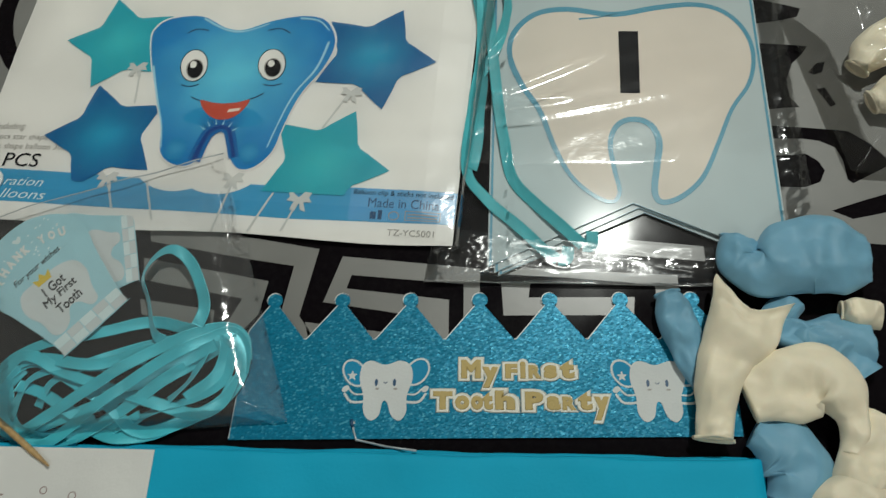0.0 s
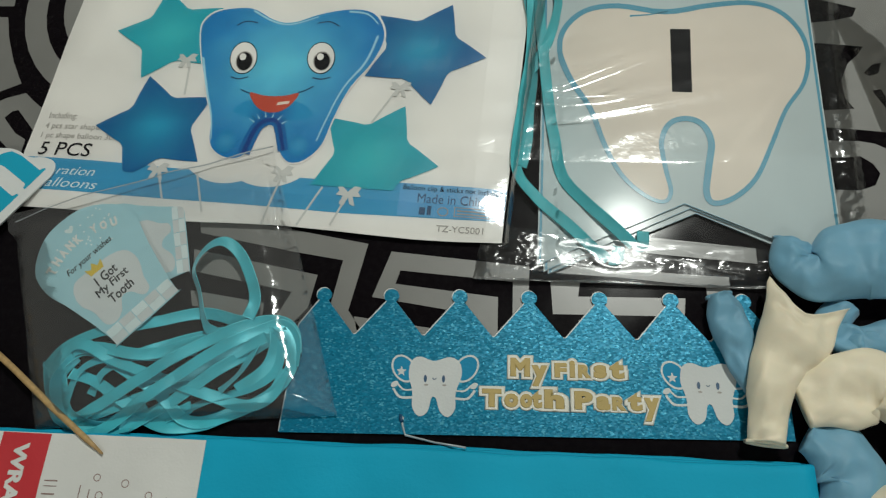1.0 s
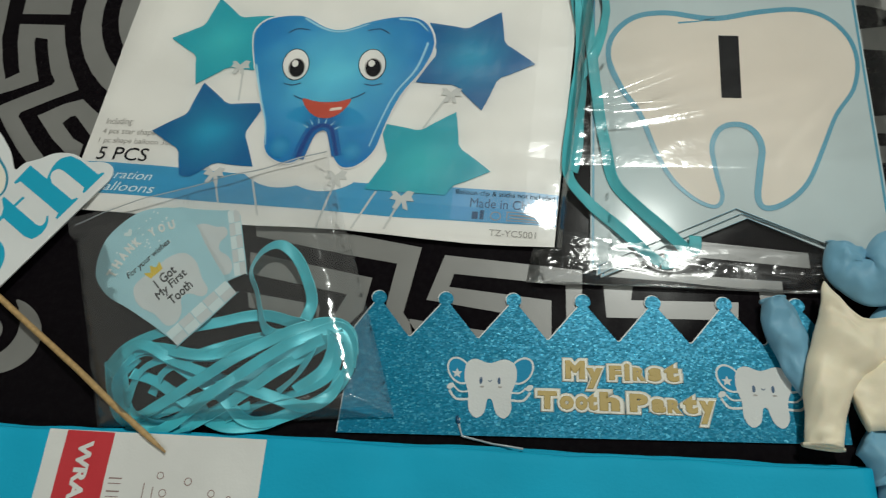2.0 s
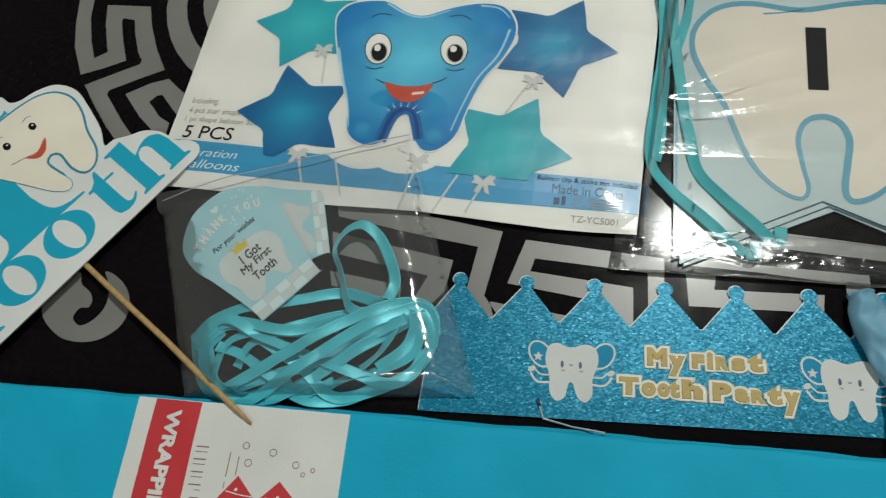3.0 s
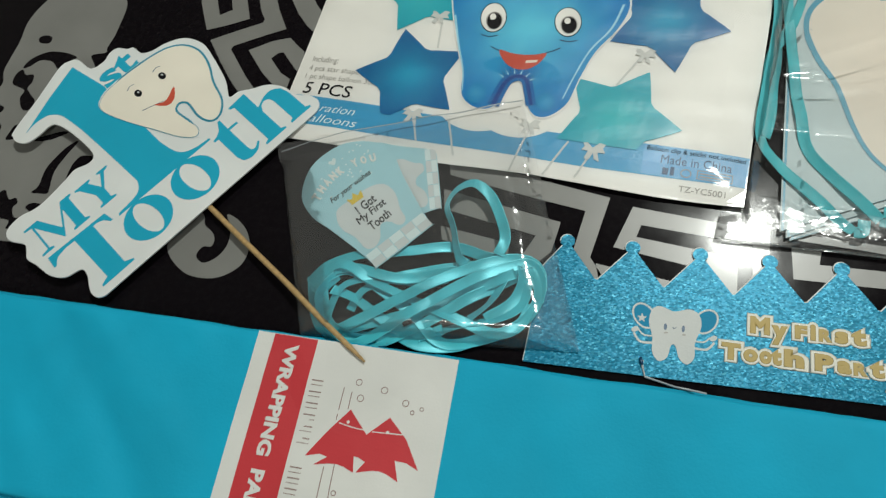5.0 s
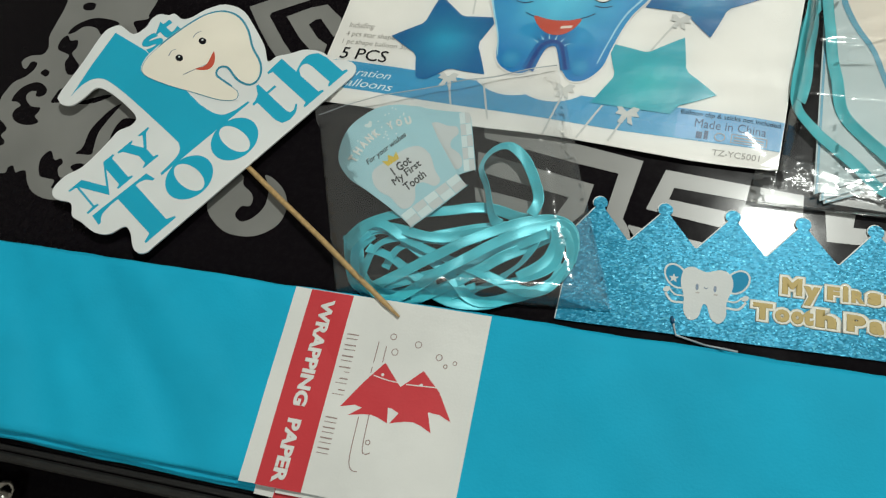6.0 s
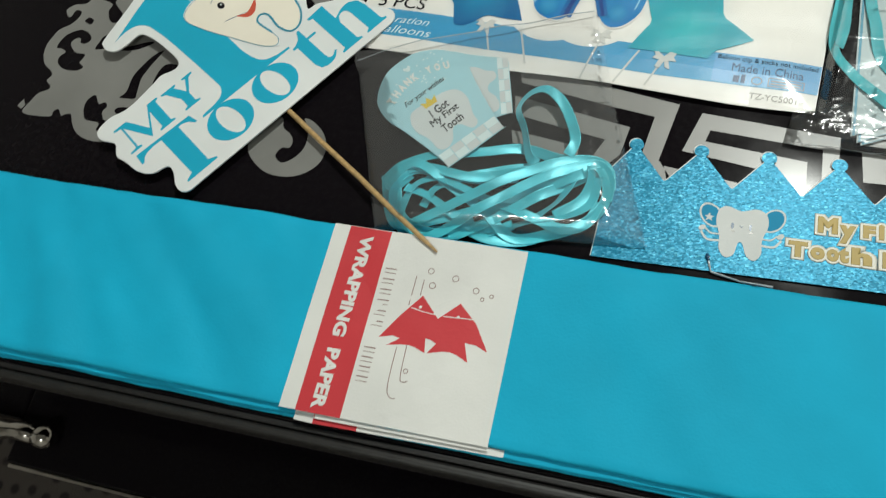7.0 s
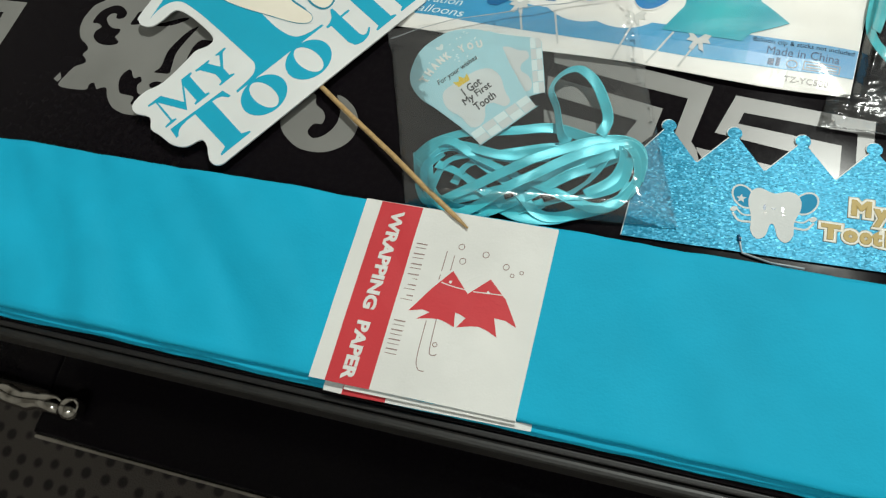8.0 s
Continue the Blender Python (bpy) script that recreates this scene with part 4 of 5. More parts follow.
    def bag(u, v, x, y):
        rim = min(u, 1 - u, v * 1.4)
        e = max(0.0, 1 - rim / 0.10)
        h = 0.8 + min(6.0 + max(0.0, min(y, 62) - 14) * 0.17, 200 * rim)
        p = x * 0.95 + y * 0.3
        q = y * 0.95 - x * 0.3
        ridge = 0.0
        for (ax, ay), (bx, by), hgt in RIDGES:
            k = max(0.0, min(1.0, ((x - ax) * (bx - ax) + (y - ay) * (by - ay)) / ((bx - ax) ** 2 + (by - ay) ** 2)))
            d2 = (x - ax - k * (bx - ax)) ** 2 + (y - ay - k * (by - ay)) ** 2
            ridge += hgt * math.sin(math.pi * (0.1 + 0.8 * k)) * math.exp(-d2 / 5.0)
        rough = ridge + 0.9 * e * crumple(x, y, 9, 11.0) + 0.8 * e * crumple(x, y, 4.2, 13.0) + 0.4 * crumple(p * 0.25, q, 26, 2.0) + 0.5 * slow_wave(x, y, 60, 9.0)
        low = max(0.0, 1 - (y - 6) / 36) if y < 42 else 0
        glint = 1.8 * max(0.0, min(1.0, (u - 0.90) / 0.06)) * crumple(x, y, 4.5, 19.0) * max(0.0, min(1.0, (110 - y) / 40))
        return tucked(max(0.5, h + rough + glint + low * 1.0 * crumple(x, y * 2.2, 13, 21.0) + (2.0 if x < 32 else 0) * min(1, rim / 0.05)), x, y)
    part("clear_bag", quilt([(-10, 6.0), (178, 3.5), (184, 190), (19, 190)], 180, 170, bag), CRISP, b, "crumpled clear plastic bag")

    def loose(u, v, x, y):
        rim = min(u, 1 - u, v, 1 - v)
        return tucked(1.0 + 3.2 * min(1.0, rim / 0.12) + 1.1 * crumple(x * 0.35 + y * 0.3, y, 15, 51.0) + (0.9 * crumple(x, y, 5, 53.0) * max(0.0, min(1.0, (24 - x) / 10))), x, y)
    part("bag_flap", quilt([(-9, 5.2), (134, 2.2), (136, 22), (-6, 34)], 140, 40, loose), LOOSE, b, "loose wrinkled end of the bag")
    part("bag_seam", strip([(-10, 5.6, 1.4), (30, 5.0, 2.0), (70, 4.4, 1.6), (128, 3.0, 1.4)], 1.6, 20, 14, 30), SEAM, b, "bright folded seam of the bag")
    return b


pennant_pack()


# ---- tags and ribbon in a small bag ----
def tag(parent, x, y, z, turn, tall=1.0, inner=True):
    m = pose(x * MM, y * MM, z * MM, 0, 0, turn) @ Matrix.Diagonal((1, tall, 1, 1))
    t = part("thank_you_tag", filled([bow([(-18.5, 1.5), (-20.3, 14), (-24.5, 34), (-28, 48), (-25.5, 62), (-13, 73), (0, 75.5), (13, 73), (25.5, 62), (28, 48), (24.5, 34), (20.3, 14), (18.5, 1.5), (17.5, 0), (-17.5, 0)], 4)], 0.5),
             TAG_BLUE, parent, "pale blue thank-you tag with a tooth print")
    t.matrix_local = m
    tooth = [(-19, 36), (-14.5, 42), (-3, 41.6), (6, 41.4), (13.5, 37.5), (15, 29), (11.5, 19.5), (10, 12.5), (5.5, 11.5), (2, 17.5), (-2.5, 18.5), (-7, 12.5), (-12.5, 10.2), (-16.5, 13), (-17, 22), (-19.5, 29)]
    plate("tooth_print", [bow(tooth, 4)], 0.55, WHITE_PRINT, t, 0.06)
    for i in range(5):
        for j in range(2):
            if (i + j) % 2 == 0:
                plate("printed_check", [box(-19 + i * 7.6 + 0.2, 0.4 + j * 4.6, -11.4 + i * 7.6 - 0.2, 4.9 + j * 4.6)], 0.55, WHITE_PRINT, t, 0.05)
            else:
                plate("printed_check", [box(-19 + i * 7.6 + 0.2, 0.4 + j * 4.6, -11.4 + i * 7.6 - 0.2, 4.9 + j * 4.6)], 0.55, TAG_CHECK, t, 0.05)
    for i in range(26):
        a = random.uniform(-21, 21)
        c = random.uniform(46, 70)
        plate("printed_spot", [oval(a, c, 0.55, 0.55, 8)], 0.55, TAG_CHECK, t, 0.04)
    plate("printed_spot", [bow([(0, 66), (-2.4, 68.6), (-1.4, 70), (0, 69), (1.4, 70), (2.4, 68.6)], 3)], 0.55, TAG_CHECK, t, 0.05)
    for i, ch in enumerate("THANKYOU"):
        u = (i + (0.9 if i > 4 else 0) - 4.0) / 4.6
        words("lettering", ch, u * 21 - 1.8, 60.5 - 7 * u * u - 2.4, u * 21 + 1.8, 60.5 - 7 * u * u + 3.0, 0.62, WHITE, t, 0.07, 0, -24 * u)
    words("lettering", "For your wishes", -15, 45.8, 12.5, 50.2, 0.64, INK, t, 0.012, 0.3, 1)
    if inner:
        words("lettering", "1 Got", -7.5, 31.2, 5.0, 36.8, 0.64, INK, t, 0.022, 0.15, 2)
        words("lettering", "My First", -11, 24.6, 8, 30.6, 0.64, INK, t, 0.022, 0.15, 2)
        words("lettering", "Tooth", -7.5, 18.6, 6, 24.0, 0.64, INK, t, 0.022, 0.15, 2)
    plate("printed_crown", [[(-7, 38.6), (-7.8, 43.5), (-5, 41.4), (-3, 44.6), (-1.2, 41.4), (1.8, 43.2), (0.6, 38.4)]], 0.64, YELLOW, t, 0.06)
    return t


def ribbon_bag():
    b = thing("ribbon_and_tag_bag", pose(0, 0, 0.0004), "clear plastic bag with thank-you tags and coiled teal ribbon", "plastic bag")
    tag(b, -155.5, 25.0, 2.4, 105, 0.68, False)
    tag(b, -165.5, -18.8, 5.6, 48)
    w = 5.7
    strands = (
        ([(-213, -44, 1.5), (-205, -33, 3), (-190, -26, 4), (-160, -19.5, 4), (-139, -15, 3.4), (-122, -18.5, 3), (-108, -20, 3), (-99, -26, 2.6)], -5, 16),
        ([(-213, -40, 1), (-208, -56, 1.6), (-198, -66, 2), (-184, -72.5, 2.6), (-165, -70, 3)], 35, 20),
        ([(-207, -40, 2), (-203, -54, 2), (-195, -66, 2), (-176, -70, 3), (-158, -62, 4)], -30, 25),
        ([(-210, -46, 1.6), (-203, -37, 3), (-190, -33.5, 4.5), (-165, -36.5, 5), (-140, -30, 5), (-124, -25, 4), (-108, -22, 3.4), (-98, -27, 3)], -6, 14),
        ([(-199, -38, 3), (-206, -50, 3), (-200, -63, 2), (-186, -70, 2), (-168, -66, 3)], 30, 25),
        ([(-200, -62, 2), (-196, -46, 3), (-188, -40, 4), (-176, -37, 4), (-158, -36, 3), (-140, -33, 3)], 20, 14),
        ([(-188, -56, 2.4), (-184, -46, 3.4), (-176, -40, 3.6), (-163, -34, 3.8), (-144, -28, 3.4), (-128, -24, 3)], 16, 14),
        ([(-207, -58, 1.4), (-201, -67, 1.8), (-190, -66, 3.4), (-160, -47, 9.4), (-133, -30, 9), (-113, -20.5, 6.6), (-101, -19, 5), (-94, -24, 4), (-92, -34, 3)], -5, 8),
        ([(-202, -60, 1.2), (-196, -70, 1.6), (-182, -74, 3.4), (-157, -57, 10), (-131, -37, 10), (-109, -24, 7.4), (-99, -21, 5), (-93, -28, 4), (-93, -40, 3)], -4, 8),
        ([(-170, -72, 2.6), (-150, -60, 5), (-128, -44, 6), (-108, -30, 5), (-97, -24, 4)], -16, 18),
        ([(-211, -48, 1.4), (-204, -35, 3.4), (-193, -33, 5.2), (-173, -44, 5.0), (-154, -55, 4.6), (-141, -66, 3.4), (-129, -66.5, 3), (-110, -58.5, 3), (-99, -51, 3.4), (-93, -38, 4), (-97, -25, 5), (-105, -19, 5.4)], -8, 22),
        ([(-206, -42, 2), (-194, -35, 4), (-176, -41, 5.6), (-150, -49, 5.4), (-128, -55.5, 5), (-112, -59.5, 5), (-101, -54, 4), (-96, -42, 4)], 14, 18),
        ([(-150, -66, 2), (-130, -57, 3), (-112, -51, 3.4), (-101, -42, 3.6), (-99, -28, 4.4)], 28, 15),
        ([(-126, -53, 4), (-117, -44, 4.6), (-112, -32, 5), (-112, -24, 5)], 35, 15),
        ([(-118, -52, 3.4), (-106, -42, 4), (-102, -32, 4.4), (-103, -22, 5)], -25, 15),
        ([(-131, -26, 9.0), (-136, -22, 9.2), (-141.5, -6, 9.0), (-147, 6.5, 7.4), (-143, 17.5, 6.6), (-134, 21.2, 7.2), (-124.5, 14.2, 8.0), (-117, 1, 8.6), (-113.5, -10, 8.6), (-116, -18.5, 7.6)], 24, 35),
        ([(-200, -46, 3.4), (-186, -50, 4.4), (-168, -60, 5), (-152, -66, 3.6), (-138, -60, 3.4)], 10, 20),
        ([(-196, -70, 2), (-176, -62, 3.6), (-152, -53, 5.4), (-128, -40, 6.4), (-106, -27, 5.6)], -14, 16),
        ([(-160, -66, 2), (-148, -70, 2.4), (-132, -68, 2.6), (-118, -62, 3), (-104, -56, 3)], -8, 16),
    )
    for path, tilt, tw in strands:
        part("ribbon", strip(path, w, tilt, 10, tw), SATIN, b, "coiled teal satin ribbon")

    def bag(u, v, x, y):
        rim = min(u, (1 - u) * 1.5, v * 2.4, 1 - v)
        e = max(0.0, 1 - rim / 0.09)
        q = min(1.0, rim / 0.22)
        h = 1.0 + 11.5 * math.sin(q * math.pi / 2) ** 0.8
        if y > 24:
            h = max(h, 7.6)
        right = max(0.0, (u - 0.91) / 0.09)
        return max(0.4, h + (0.2 + 0.7 * e) * crumple(x, y, 8, 31.0) + 0.7 * crumple(x, y, 45, 6.0) + right * 1.5 * crumple(x, y, 4.0, 17.0))
    part("clear_bag", quilt([(-211.5, -72.5), (-70, -62), (-116, 75), (-250, 33.5)], 170, 140, bag), HAZY, b, "thin clear plastic bag")

    # Opaque pale strip: the bright line on the clear film's edge is its colour.
    part("bag_edge", strip([(-250, 33.5, 1.4), (-215, 44.5, 8.4), (-168, 59, 8.6), (-116, 75, 8.6)], 0.5, 15, 16, 25), TIE, b, "welded edge of the bag")
    return b


ribbon_bag()


# ---- cake topper ----
def cake_topper():
    t = thing("cake_topper", pose(-0.3275, -0.0685, 0.0060, 0, 0.29, 54.57), "white and cyan card cake topper on a wooden stick", "cake topper")
    edge = [(14, -2.6), (4, -2.4), (0.2, 0.4), (-0.6, 5), (1.2, 10), (3.6, 15), (3.3, 21), (-5.9, 24), (-11.5, 32), (-13.5, 43), (-15.3, 51), (-11.5, 59), (-16.5, 68.5), (-14.5, 75.5), (-4, 77.5), (8, 74.5), (28, 77), (36, 78.5), (45, 75.5),
            (50, 80), (49, 101), (46, 114), (42, 117.2), (34, 116.8), (26, 118), (21.8, 123.4), (21.7, 128.5), (25, 132.5), (48, 141), (70, 150), (78, 149.2), (82.2, 145.3), (84, 133), (93, 131), (99, 133.5), (105, 132.5),
            (108.5, 127), (112, 124.5), (112.8, 117), (118, 113), (128, 110.5), (138.5, 104), (143.5, 91), (141, 76), (136, 58), (130, 46.5), (136, 45), (143, 40), (151, 35), (156.5, 26), (158, 16), (162.5, 9.5), (164, 2.5), (159, -2.2), (146.5, -2.6), (80, -2.6)]
    k = bow(edge, 4)
    plate("topper_card", [k], 0.0, TOPPER_WHITE, t, 1.1, None, "white card plate with a cut outline", None, 0.15)
    z = 1.12
    one = ([(76.4, 143.5), (52, 134.5)] + bow([(29, 124.4), (35, 125.8), (41, 125.8), (46.7, 123.8), (51, 118.5), (53, 110), (55, 92), (57.4, 50), (57, 40.5), (51.6, 35.2), (38, 33.4)], 4, False)
           + [(37.5, 31.8), (104, 31.2), (104, 32.6)] + bow([(96, 33.4), (88.3, 36.5), (84.4, 43), (82.4, 54)], 4, False) + [(82.0, 115)])
    plate("numeral", [one], z, TOPPER_CYAN, t, 0.1, None, "large cyan printed numeral")
    tooth = [(71, 101.5), (77.5, 108.5), (89, 110.2), (103, 110), (116, 108.6), (126.5, 105.6), (134.5, 98.8), (138, 87.7), (135.5, 75), (129.5, 62.5), (125.5, 49), (119, 41.5), (112.5, 41.5), (109.6, 50), (110.8, 62.5),
             (106.5, 67), (101.6, 63.5), (102.4, 53), (103.6, 43.5), (99.5, 39.8), (92.8, 47), (84.7, 64.5), (75.5, 85)]
    lp = bow(tooth, 4)
    cx, cy = 103, 80
    plate("tooth_shadow", [[(cx + (x - cx) * 1.05 + 1.4, cy + (y - cy) * 1.05) for x, y in lp]], z + 0.12, TOPPER_WHITE, t, 0.05)
    n = len(lp)
    off = []
    for i in range(n):
        d = (Vector(lp[(i + 1) % n]) - Vector(lp[i - 1])).normalized()
        g = 1.3 if 8 < i < 70 else 0.4
        off.append((lp[i][0] - d.y * g, lp[i][1] + d.x * g))
    plate("tooth_outline", [off], z + 0.2, TEAL_LINE, t, 0.05)
    plate("tooth_print", [lp], z + 0.28, IVORY, t, 0.06, None, "cream printed tooth")
    for x, y in ((93.6, 92.6), (111.4, 91.4)):
        plate("printed_oval", [oval(x, y, 2.2, 3.0, 16)], z + 0.38, BLACK_PRINT, t, 0.04)
        plate("printed_oval", [oval(x + 0.5, y + 0.6, 0.6, 0.8, 8)], z + 0.44, WHITE_PRINT, t, 0.04)
    plate("printed_crescent", [bow([(95.5, 77.8), (102, 74.5), (111.5, 79), (106.5, 71.6), (100.5, 71)], 4)], z + 0.38, MOUTH_RED, t, 0.04)
    for l in ([(90, 99.5), (93, 101), (96, 100)], [(109, 98.5), (112.5, 99.5), (115.5, 98)], [(88, 80), (95, 77.6), (103, 74.4)]):
        plate("printed_curve", [stroke(bow(l, 4, False), 0.5, 0.5)], z + 0.38, NAVY, t, 0.04)

    def letter(*loops):
        for l in loops:
            plate("letter", [l], z, TOPPER_CYAN, t, 0.1)

    letter([(-6.5, 41.5), (32, 40), (33.5, 33), (32, 33)] + bow([(29.5, 36.6), (26, 38.2), (23.0, 38.4)], 3, False) + [(23.4, 6.0), (28, 3.8), (28, 2.6), (6.5, 2.6), (6.5, 3.8), (11.4, 6.0), (10.4, 38.8)]
           + bow([(5, 39), (-2, 37.6), (-5.4, 33.5)], 3, False) + [(-7, 33.6)])
    for x in (48.5, 82.5):
        plate("letter", [oval(x, 18, 14.8, 13.8, 36), oval(x, 18, 6.2, 12.2, 30, 0.10)], z, TOPPER_CYAN, t, 0.1)
    letter([(104.5, 29), (104.5, 27.4), (107.2, 27.4), (107.2, 9.5)] + bow([(108.6, 4.8), (113, 3.0), (119, 4.2), (123.0, 8.2)], 3, False) + bow([(122.2, 8.8), (119, 6.4), (116.4, 7.0), (115.6, 10)], 3, False)
           + [(115.6, 27.4), (122, 27.4), (122, 29), (115.6, 29), (115.6, 37.5), (114, 37.5), (111, 32), (107.5, 29.6)])
    letter([(124.5, 3.8), (124.5, 2.6), (139.5, 2.6), (139.5, 3.8), (137, 5), (137, 22)] + bow([(139, 26), (142, 27.4), (145, 26), (146, 22)], 3, False)
           + [(146, 5), (143.6, 3.8), (143.6, 2.6), (158.5, 2.6), (158.5, 3.8), (156, 5), (156, 20)] + bow([(154.6, 26.5), (150, 30), (144, 29.8), (137, 26.5)], 3, False)
           + [(137, 41), (124.5, 40), (124.5, 38.6), (127.2, 37.6), (127.2, 5)])
    # MY
    letter([(x + 2.1, y - 2.0) for x, y in [(-10, 69), (-0.4, 69), (8, 53.5), (15.6, 69), (23, 69), (23, 67.8), (20.8, 67), (20.8, 48.4), (23, 47.6), (23, 46.4), (12, 46.4), (12, 47.6), (14.2, 48.4), (14.2, 63.5), (6.2, 47), (-4.2, 66),
            (-4.2, 48.4), (-2, 47.6), (-2, 46.4), (-10, 46.4), (-10, 47.6), (-5.4, 48.4), (-5.4, 67), (-10, 67.8)]])
    letter([(27.6 + (x - 23.5) * 0.86, 44.2 + (y - 46.4) * 0.92) for x, y in [(23.5, 70), (36, 70), (36, 68.8), (33.6, 68), (38.8, 59), (44, 68), (41.6, 68.8), (41.6, 70), (50.5, 70), (50.5, 68.8), (46.8, 67.6), (39.6, 56.6), (39.6, 48.6), (42.6, 47.6), (42.6, 46.4), (29.6, 46.4),
            (29.6, 47.6), (32.6, 48.6), (32.6, 56.6), (26.4, 67.6), (23.5, 68.8)]])
    words("letter", "st", 82.5, 110, 107.5, 127, z, TOPPER_CYAN, t, 0.03, 0.0, 0)
    # stick, its far end resting on the paper stack
    part("stick", tube([(76.5, 40, -1.6), (76.8, 5, -1.6), (77.0, -30, -0.6), (77.6, -70, 1.4), (77.2, -100, 3.2), (77.6, -124, 4.4), (77.8, -135, 4.9)], 1.55, 10,
                       lambda u: 1.0 if u < 0.8 else max(0.25, 1 - (u - 0.8) * 3.4)), WOOD, t, "thin bamboo stick with a pointed end")
    return t


cake_topper()


# ---- limp balloons ----
def limp_balloon(colour, spine, widths, puff, label, seed, notch=0.0, lip=True):
    """An uninflated balloon lying flat: a soft flattened sack along a bent line, with creases and a rolled lip at its mouth."""
    t = thing("balloon", Matrix(), label, "balloon", "loose balloons")
    line = bow(spine, 14, closed=False)
    k = len(line)
    bm = bmesh.new()
    rings, sides = [], 44
    for i, p in enumerate(line):
        u = i / (k - 1)
        f = u * (len(widths) - 1)
        j = min(int(f), len(widths) - 2)
        s = f - j
        s = s * s * (3 - 2 * s)
        w = widths[j] * (1 - s) + widths[j + 1] * s
        d = (Vector(line[min(i + 1, k - 1)]) - Vector(line[max(i - 1, 0)]))
        d.z = 0
        d.normalize()
        side = Vector((-d.y, d.x, 0))
        h = puff * (0.55 + 0.45 * min(1.0, w / max(widths))) * (1.0 if u < 0.85 else max(0.35, 1 - (u - 0.85) * 3))
        ring = []
        for q in range(sides):
            a = 2 * math.pi * q / sides
            c, s2 = math.cos(a), math.sin(a)
            x = math.copysign(abs(c) ** 0.8, c)
            base = Vector((p[0], p[1], 0)) + side * (w * x) + d * (notch * abs(x) ** 1.4 * max(0.0, (u - 0.6) / 0.4))
            run = i * 1.9
            crease = crumple(run * 0.32, x * w, 11, seed) * 3.6 + slow_wave(run, x * w, 16, seed + 5) * 3.0 + crumple(run * 0.8 + x * w, x * w * 0.5, 22, seed + 8) * 1.2
            edge = 1 - abs(x) ** 4
            z = p[2] + h * s2 * (0.75 + 0.25 * edge) + (crease * edge if s2 > 0 else 0)
            wob = slow_wave(base.x, base.y, 14, seed + 2) * 1.4 * (0.3 + min(1, w / 12))
            base += side * wob
            ring.append(bm.verts.new((base.x * MM, base.y * MM, max(0.3, z) * MM)))
        rings.append(ring)
    for r, q in zip(rings, rings[1:]):
        for j in range(sides):
            bm.faces.new((r[j], r[(j + 1) % sides], q[(j + 1) % sides], q[j])).smooth = True
    half = sides // 2
    for r, flip in ((rings[0], True), (rings[-1], False)):
        for q in range(half):
            f = [r[q], r[q + 1], r[(sides - q - 1) % sides], r[(sides - q) % sides]]
            f = [v for j, v in enumerate(f) if v not in f[:j]]
            bm.faces.new(f[::-1] if flip else f).smooth = True
    part("balloon_body", bm, colour, t)
    if lip:
        p, q = Vector(line[0]), Vector(line[1])
        d = (q - p).normalized()
        side = Vector((-d.y, d.x, 0)).normalized()
        w = widths[0]
        loop = [p + side * (w * 1.04 * math.cos(a)) + Vector((0, 0, puff * 0.6 * math.sin(a))) for a in (2 * math.pi * i / 24 for i in range(25))]
        part("rolled_lip", tube([(v.x, v.y, max(1.0, v.z)) for v in loop], 0.9, 8), colour, t)
    return t


BLUE_L, CREAM_L = "uninflated pale blue latex balloon, limp and creased", "uninflated cream latex balloon, limp and creased"
limp_balloon(LATEX_BLUE, [(104, -2, 5), (107, -14, 5), (110, -28, 5), (115, -46, 4)], [5.5, 8.5, 9, 7, 4], 3.6, BLUE_L, 1.5)
limp_balloon(LATEX_BLUE, [(190, -26, 6), (175, -26, 6), (160, -24, 6), (152, -16, 5), (160, -6, 5)], [12, 13, 9, 8, 7], 4.0, BLUE_L, 7.7, 0, False)
limp_balloon(LATEX_BLUE, [(182, -44, 6), (176, -34, 6), (168, -26, 6), (156, -24, 5)], [14, 12, 9, 4], 4.0, BLUE_L, 9.1, 0, False)
limp_balloon(LATEX_BLUE, [(134, -66, 6), (146, -74, 6.5), (150, -86, 6), (142, -97, 5)], [7, 15, 15, 8], 4.6, BLUE_L, 3.2, 0, False)
limp_balloon(LATEX_BLUE, [(140, 23, 8), (137, 13, 9), (147, 6, 10), (163, 13, 12), (180, 14, 12), (196, 14, 9)], [9, 10, 12, 19, 20, 12], 6.0, BLUE_L, 5.6)
limp_balloon(LATEX_CREAM, [(165, -98, 8), (172, -86, 10), (180, -74, 10), (188, -60, 9)], [8, 10, 12, 10], 4.5, CREAM_L, 4.4)
limp_balloon(LATEX_CREAM, [(150, -99, 9), (158, -94, 11), (170, -92, 11), (182, -96, 9)], [5, 7, 8, 7], 4.0, CREAM_L, 6.4)
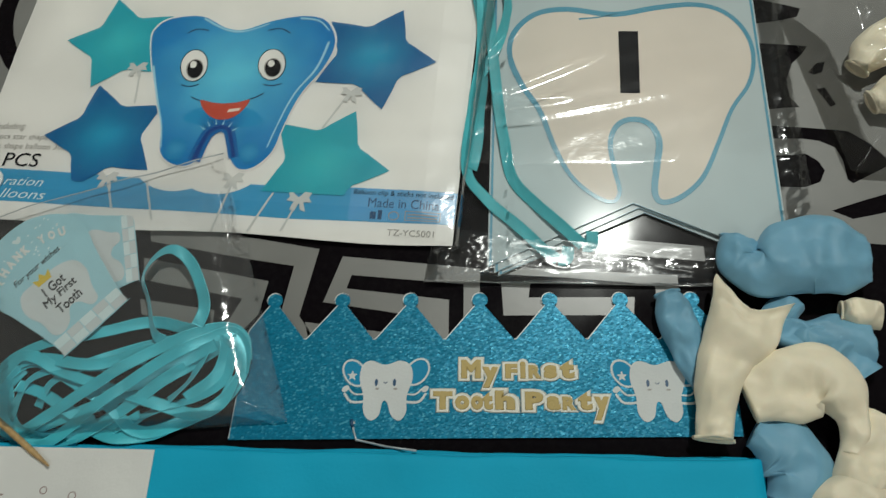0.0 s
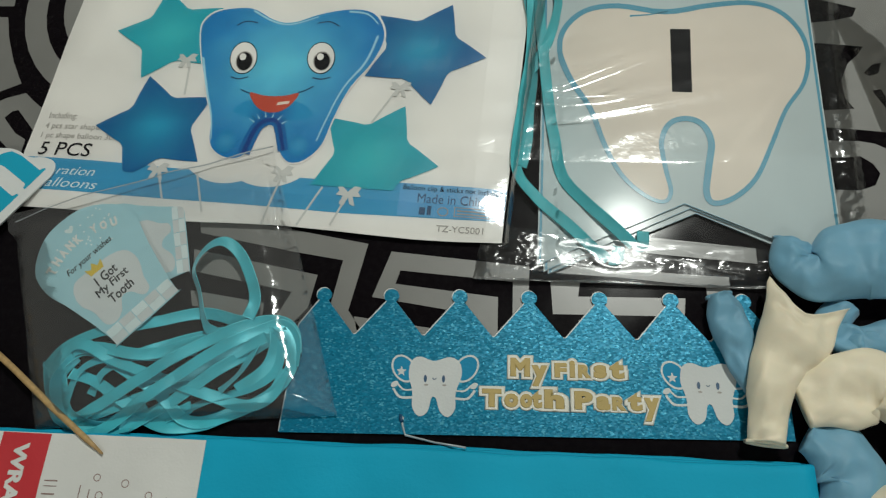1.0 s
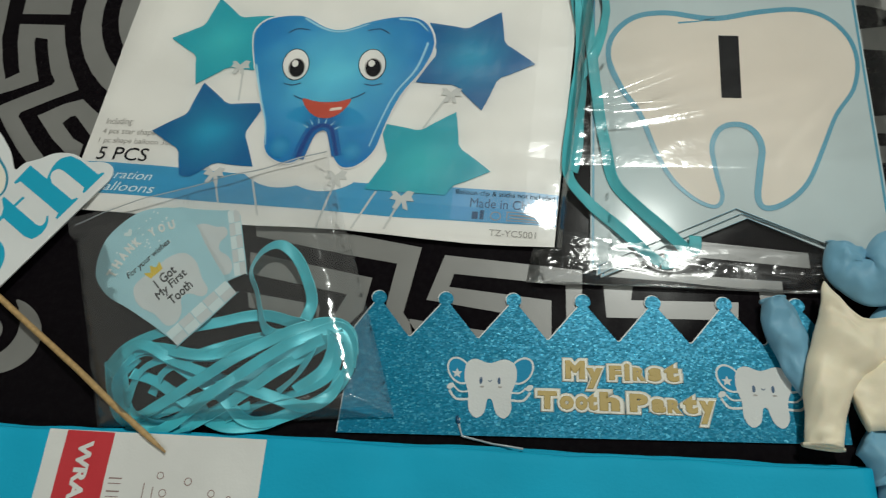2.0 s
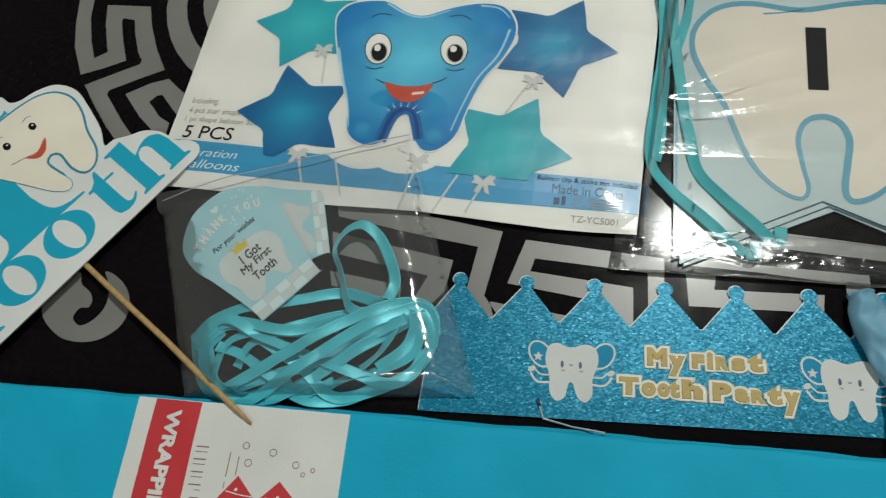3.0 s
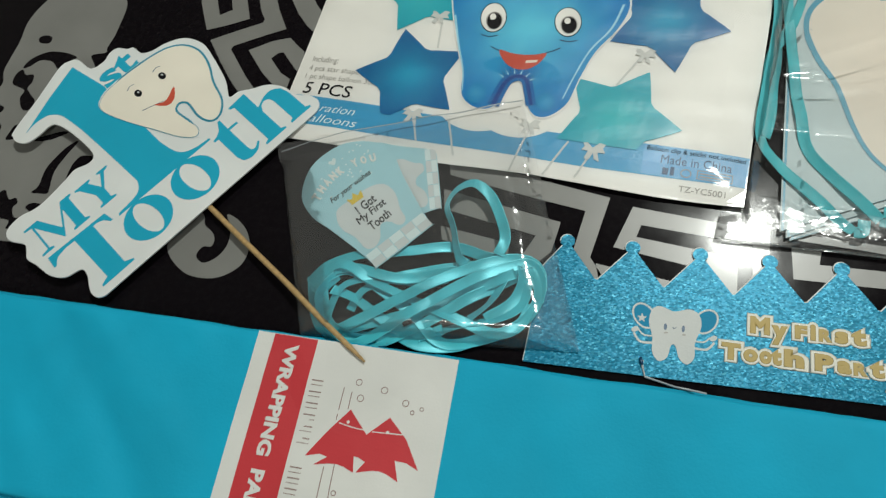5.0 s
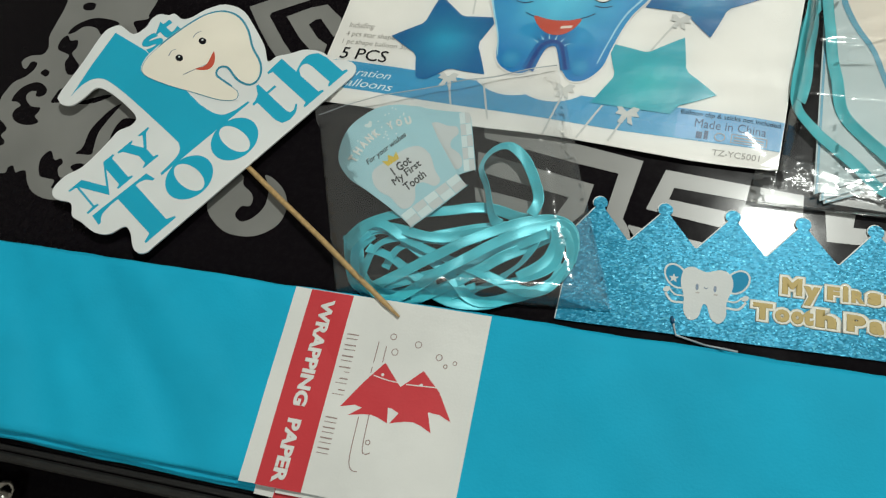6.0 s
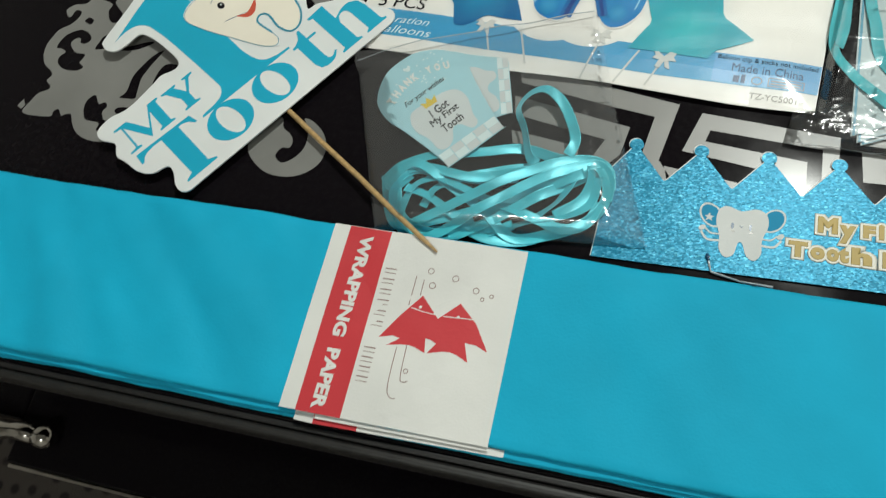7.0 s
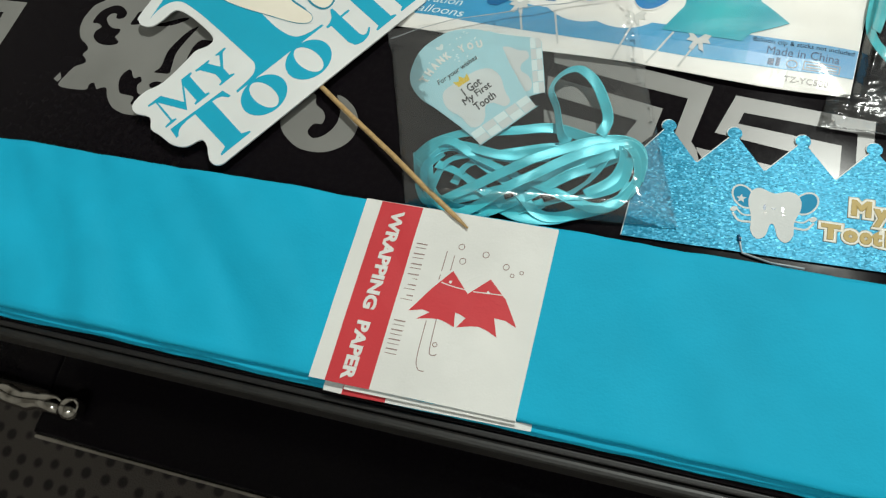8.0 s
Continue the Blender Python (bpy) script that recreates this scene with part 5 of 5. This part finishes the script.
limp_balloon(LATEX_CREAM, [(180, -12, 8), (187, -13, 9), (196, -14, 8)], [4, 7, 7], 4.0, CREAM_L, 8.4)
limp_balloon(LATEX_CREAM, [(170, -76, 10), (174, -62, 12), (166, -46, 12.5), (150, -47, 12), (132, -52, 10)], [4, 7, 16, 17, 11], 5.0, CREAM_L, 2.6, 0, False)
limp_balloon(LATEX_CREAM, [(116.5, -69.5, 8), (118, -58, 10), (124, -36, 12), (133, -22, 13), (136.5, -14.5, 11)], [8, 8.0, 12, 16.5, 17.5], 5.6, CREAM_L, 1.1, 14.0)


# ---- another bag beyond the pennants ----
def far_bag():
    b = thing("clear_bag_of_balloons", pose(0, 0, 0.0006), "crumpled clear plastic bag holding cream balloons", "plastic bag")

    def rise(u, v, x, y):
        rim = min(u, 1 - u, v, 1 - v)
        return max(0.5, 1 + 22 * min(1.0, rim / 0.2) + 3 * crumple(x, y, 24, 41.0) + 1.2 * crumple(x, y, 9, 43.0))
    part("film", quilt([(200, 62), (300, 50), (300, 200), (180, 172)], 80, 90, rise), CRISP, b)
    return b


far_bag()
limp_balloon(LATEX_CREAM, [(212, 120, 8), (224, 132, 9), (240, 140, 9), (256, 150, 8)], [6, 12, 13, 8], 5.0, CREAM_L, 12.3)
limp_balloon(LATEX_CREAM, [(216, 100, 7), (230, 104, 8), (246, 112, 8), (260, 120, 8)], [6, 12, 13, 8], 5.0, CREAM_L, 13.3)


# ---- ceiling lamp and the added rear fill ----
def lamp_or_fill(x, y, z, r):
    t = thing("lamp_or_fill", pose(x, y, z), "round white hanging lamp, switched on; the rear one an unseen added fill", "ceiling lamp")
    part("cord", tube([(0, 0, 90), (0, 0, (2.2 - z) * 1000)], 4, 8), FRAME, t, "black hanging cord")
    part("housing", tube([(0, 0, 92), (0, 0, 40), (0, 0, 8)], r * 1000 * 1.15, 28, lambda u: 0.5 + 0.5 * min(1, u * 2)), plain("lamp_housing", (0.7, 0.7, 0.68), 0.5), t)
    return t


lamp_or_fill(LAMP[0], LAMP[1], LAMP[2], 0.085)
# Housing for the added fill, which has no known source.
lamp_or_fill(REAR_FILL[0], REAR_FILL[1], REAR_FILL[2], 0.15)
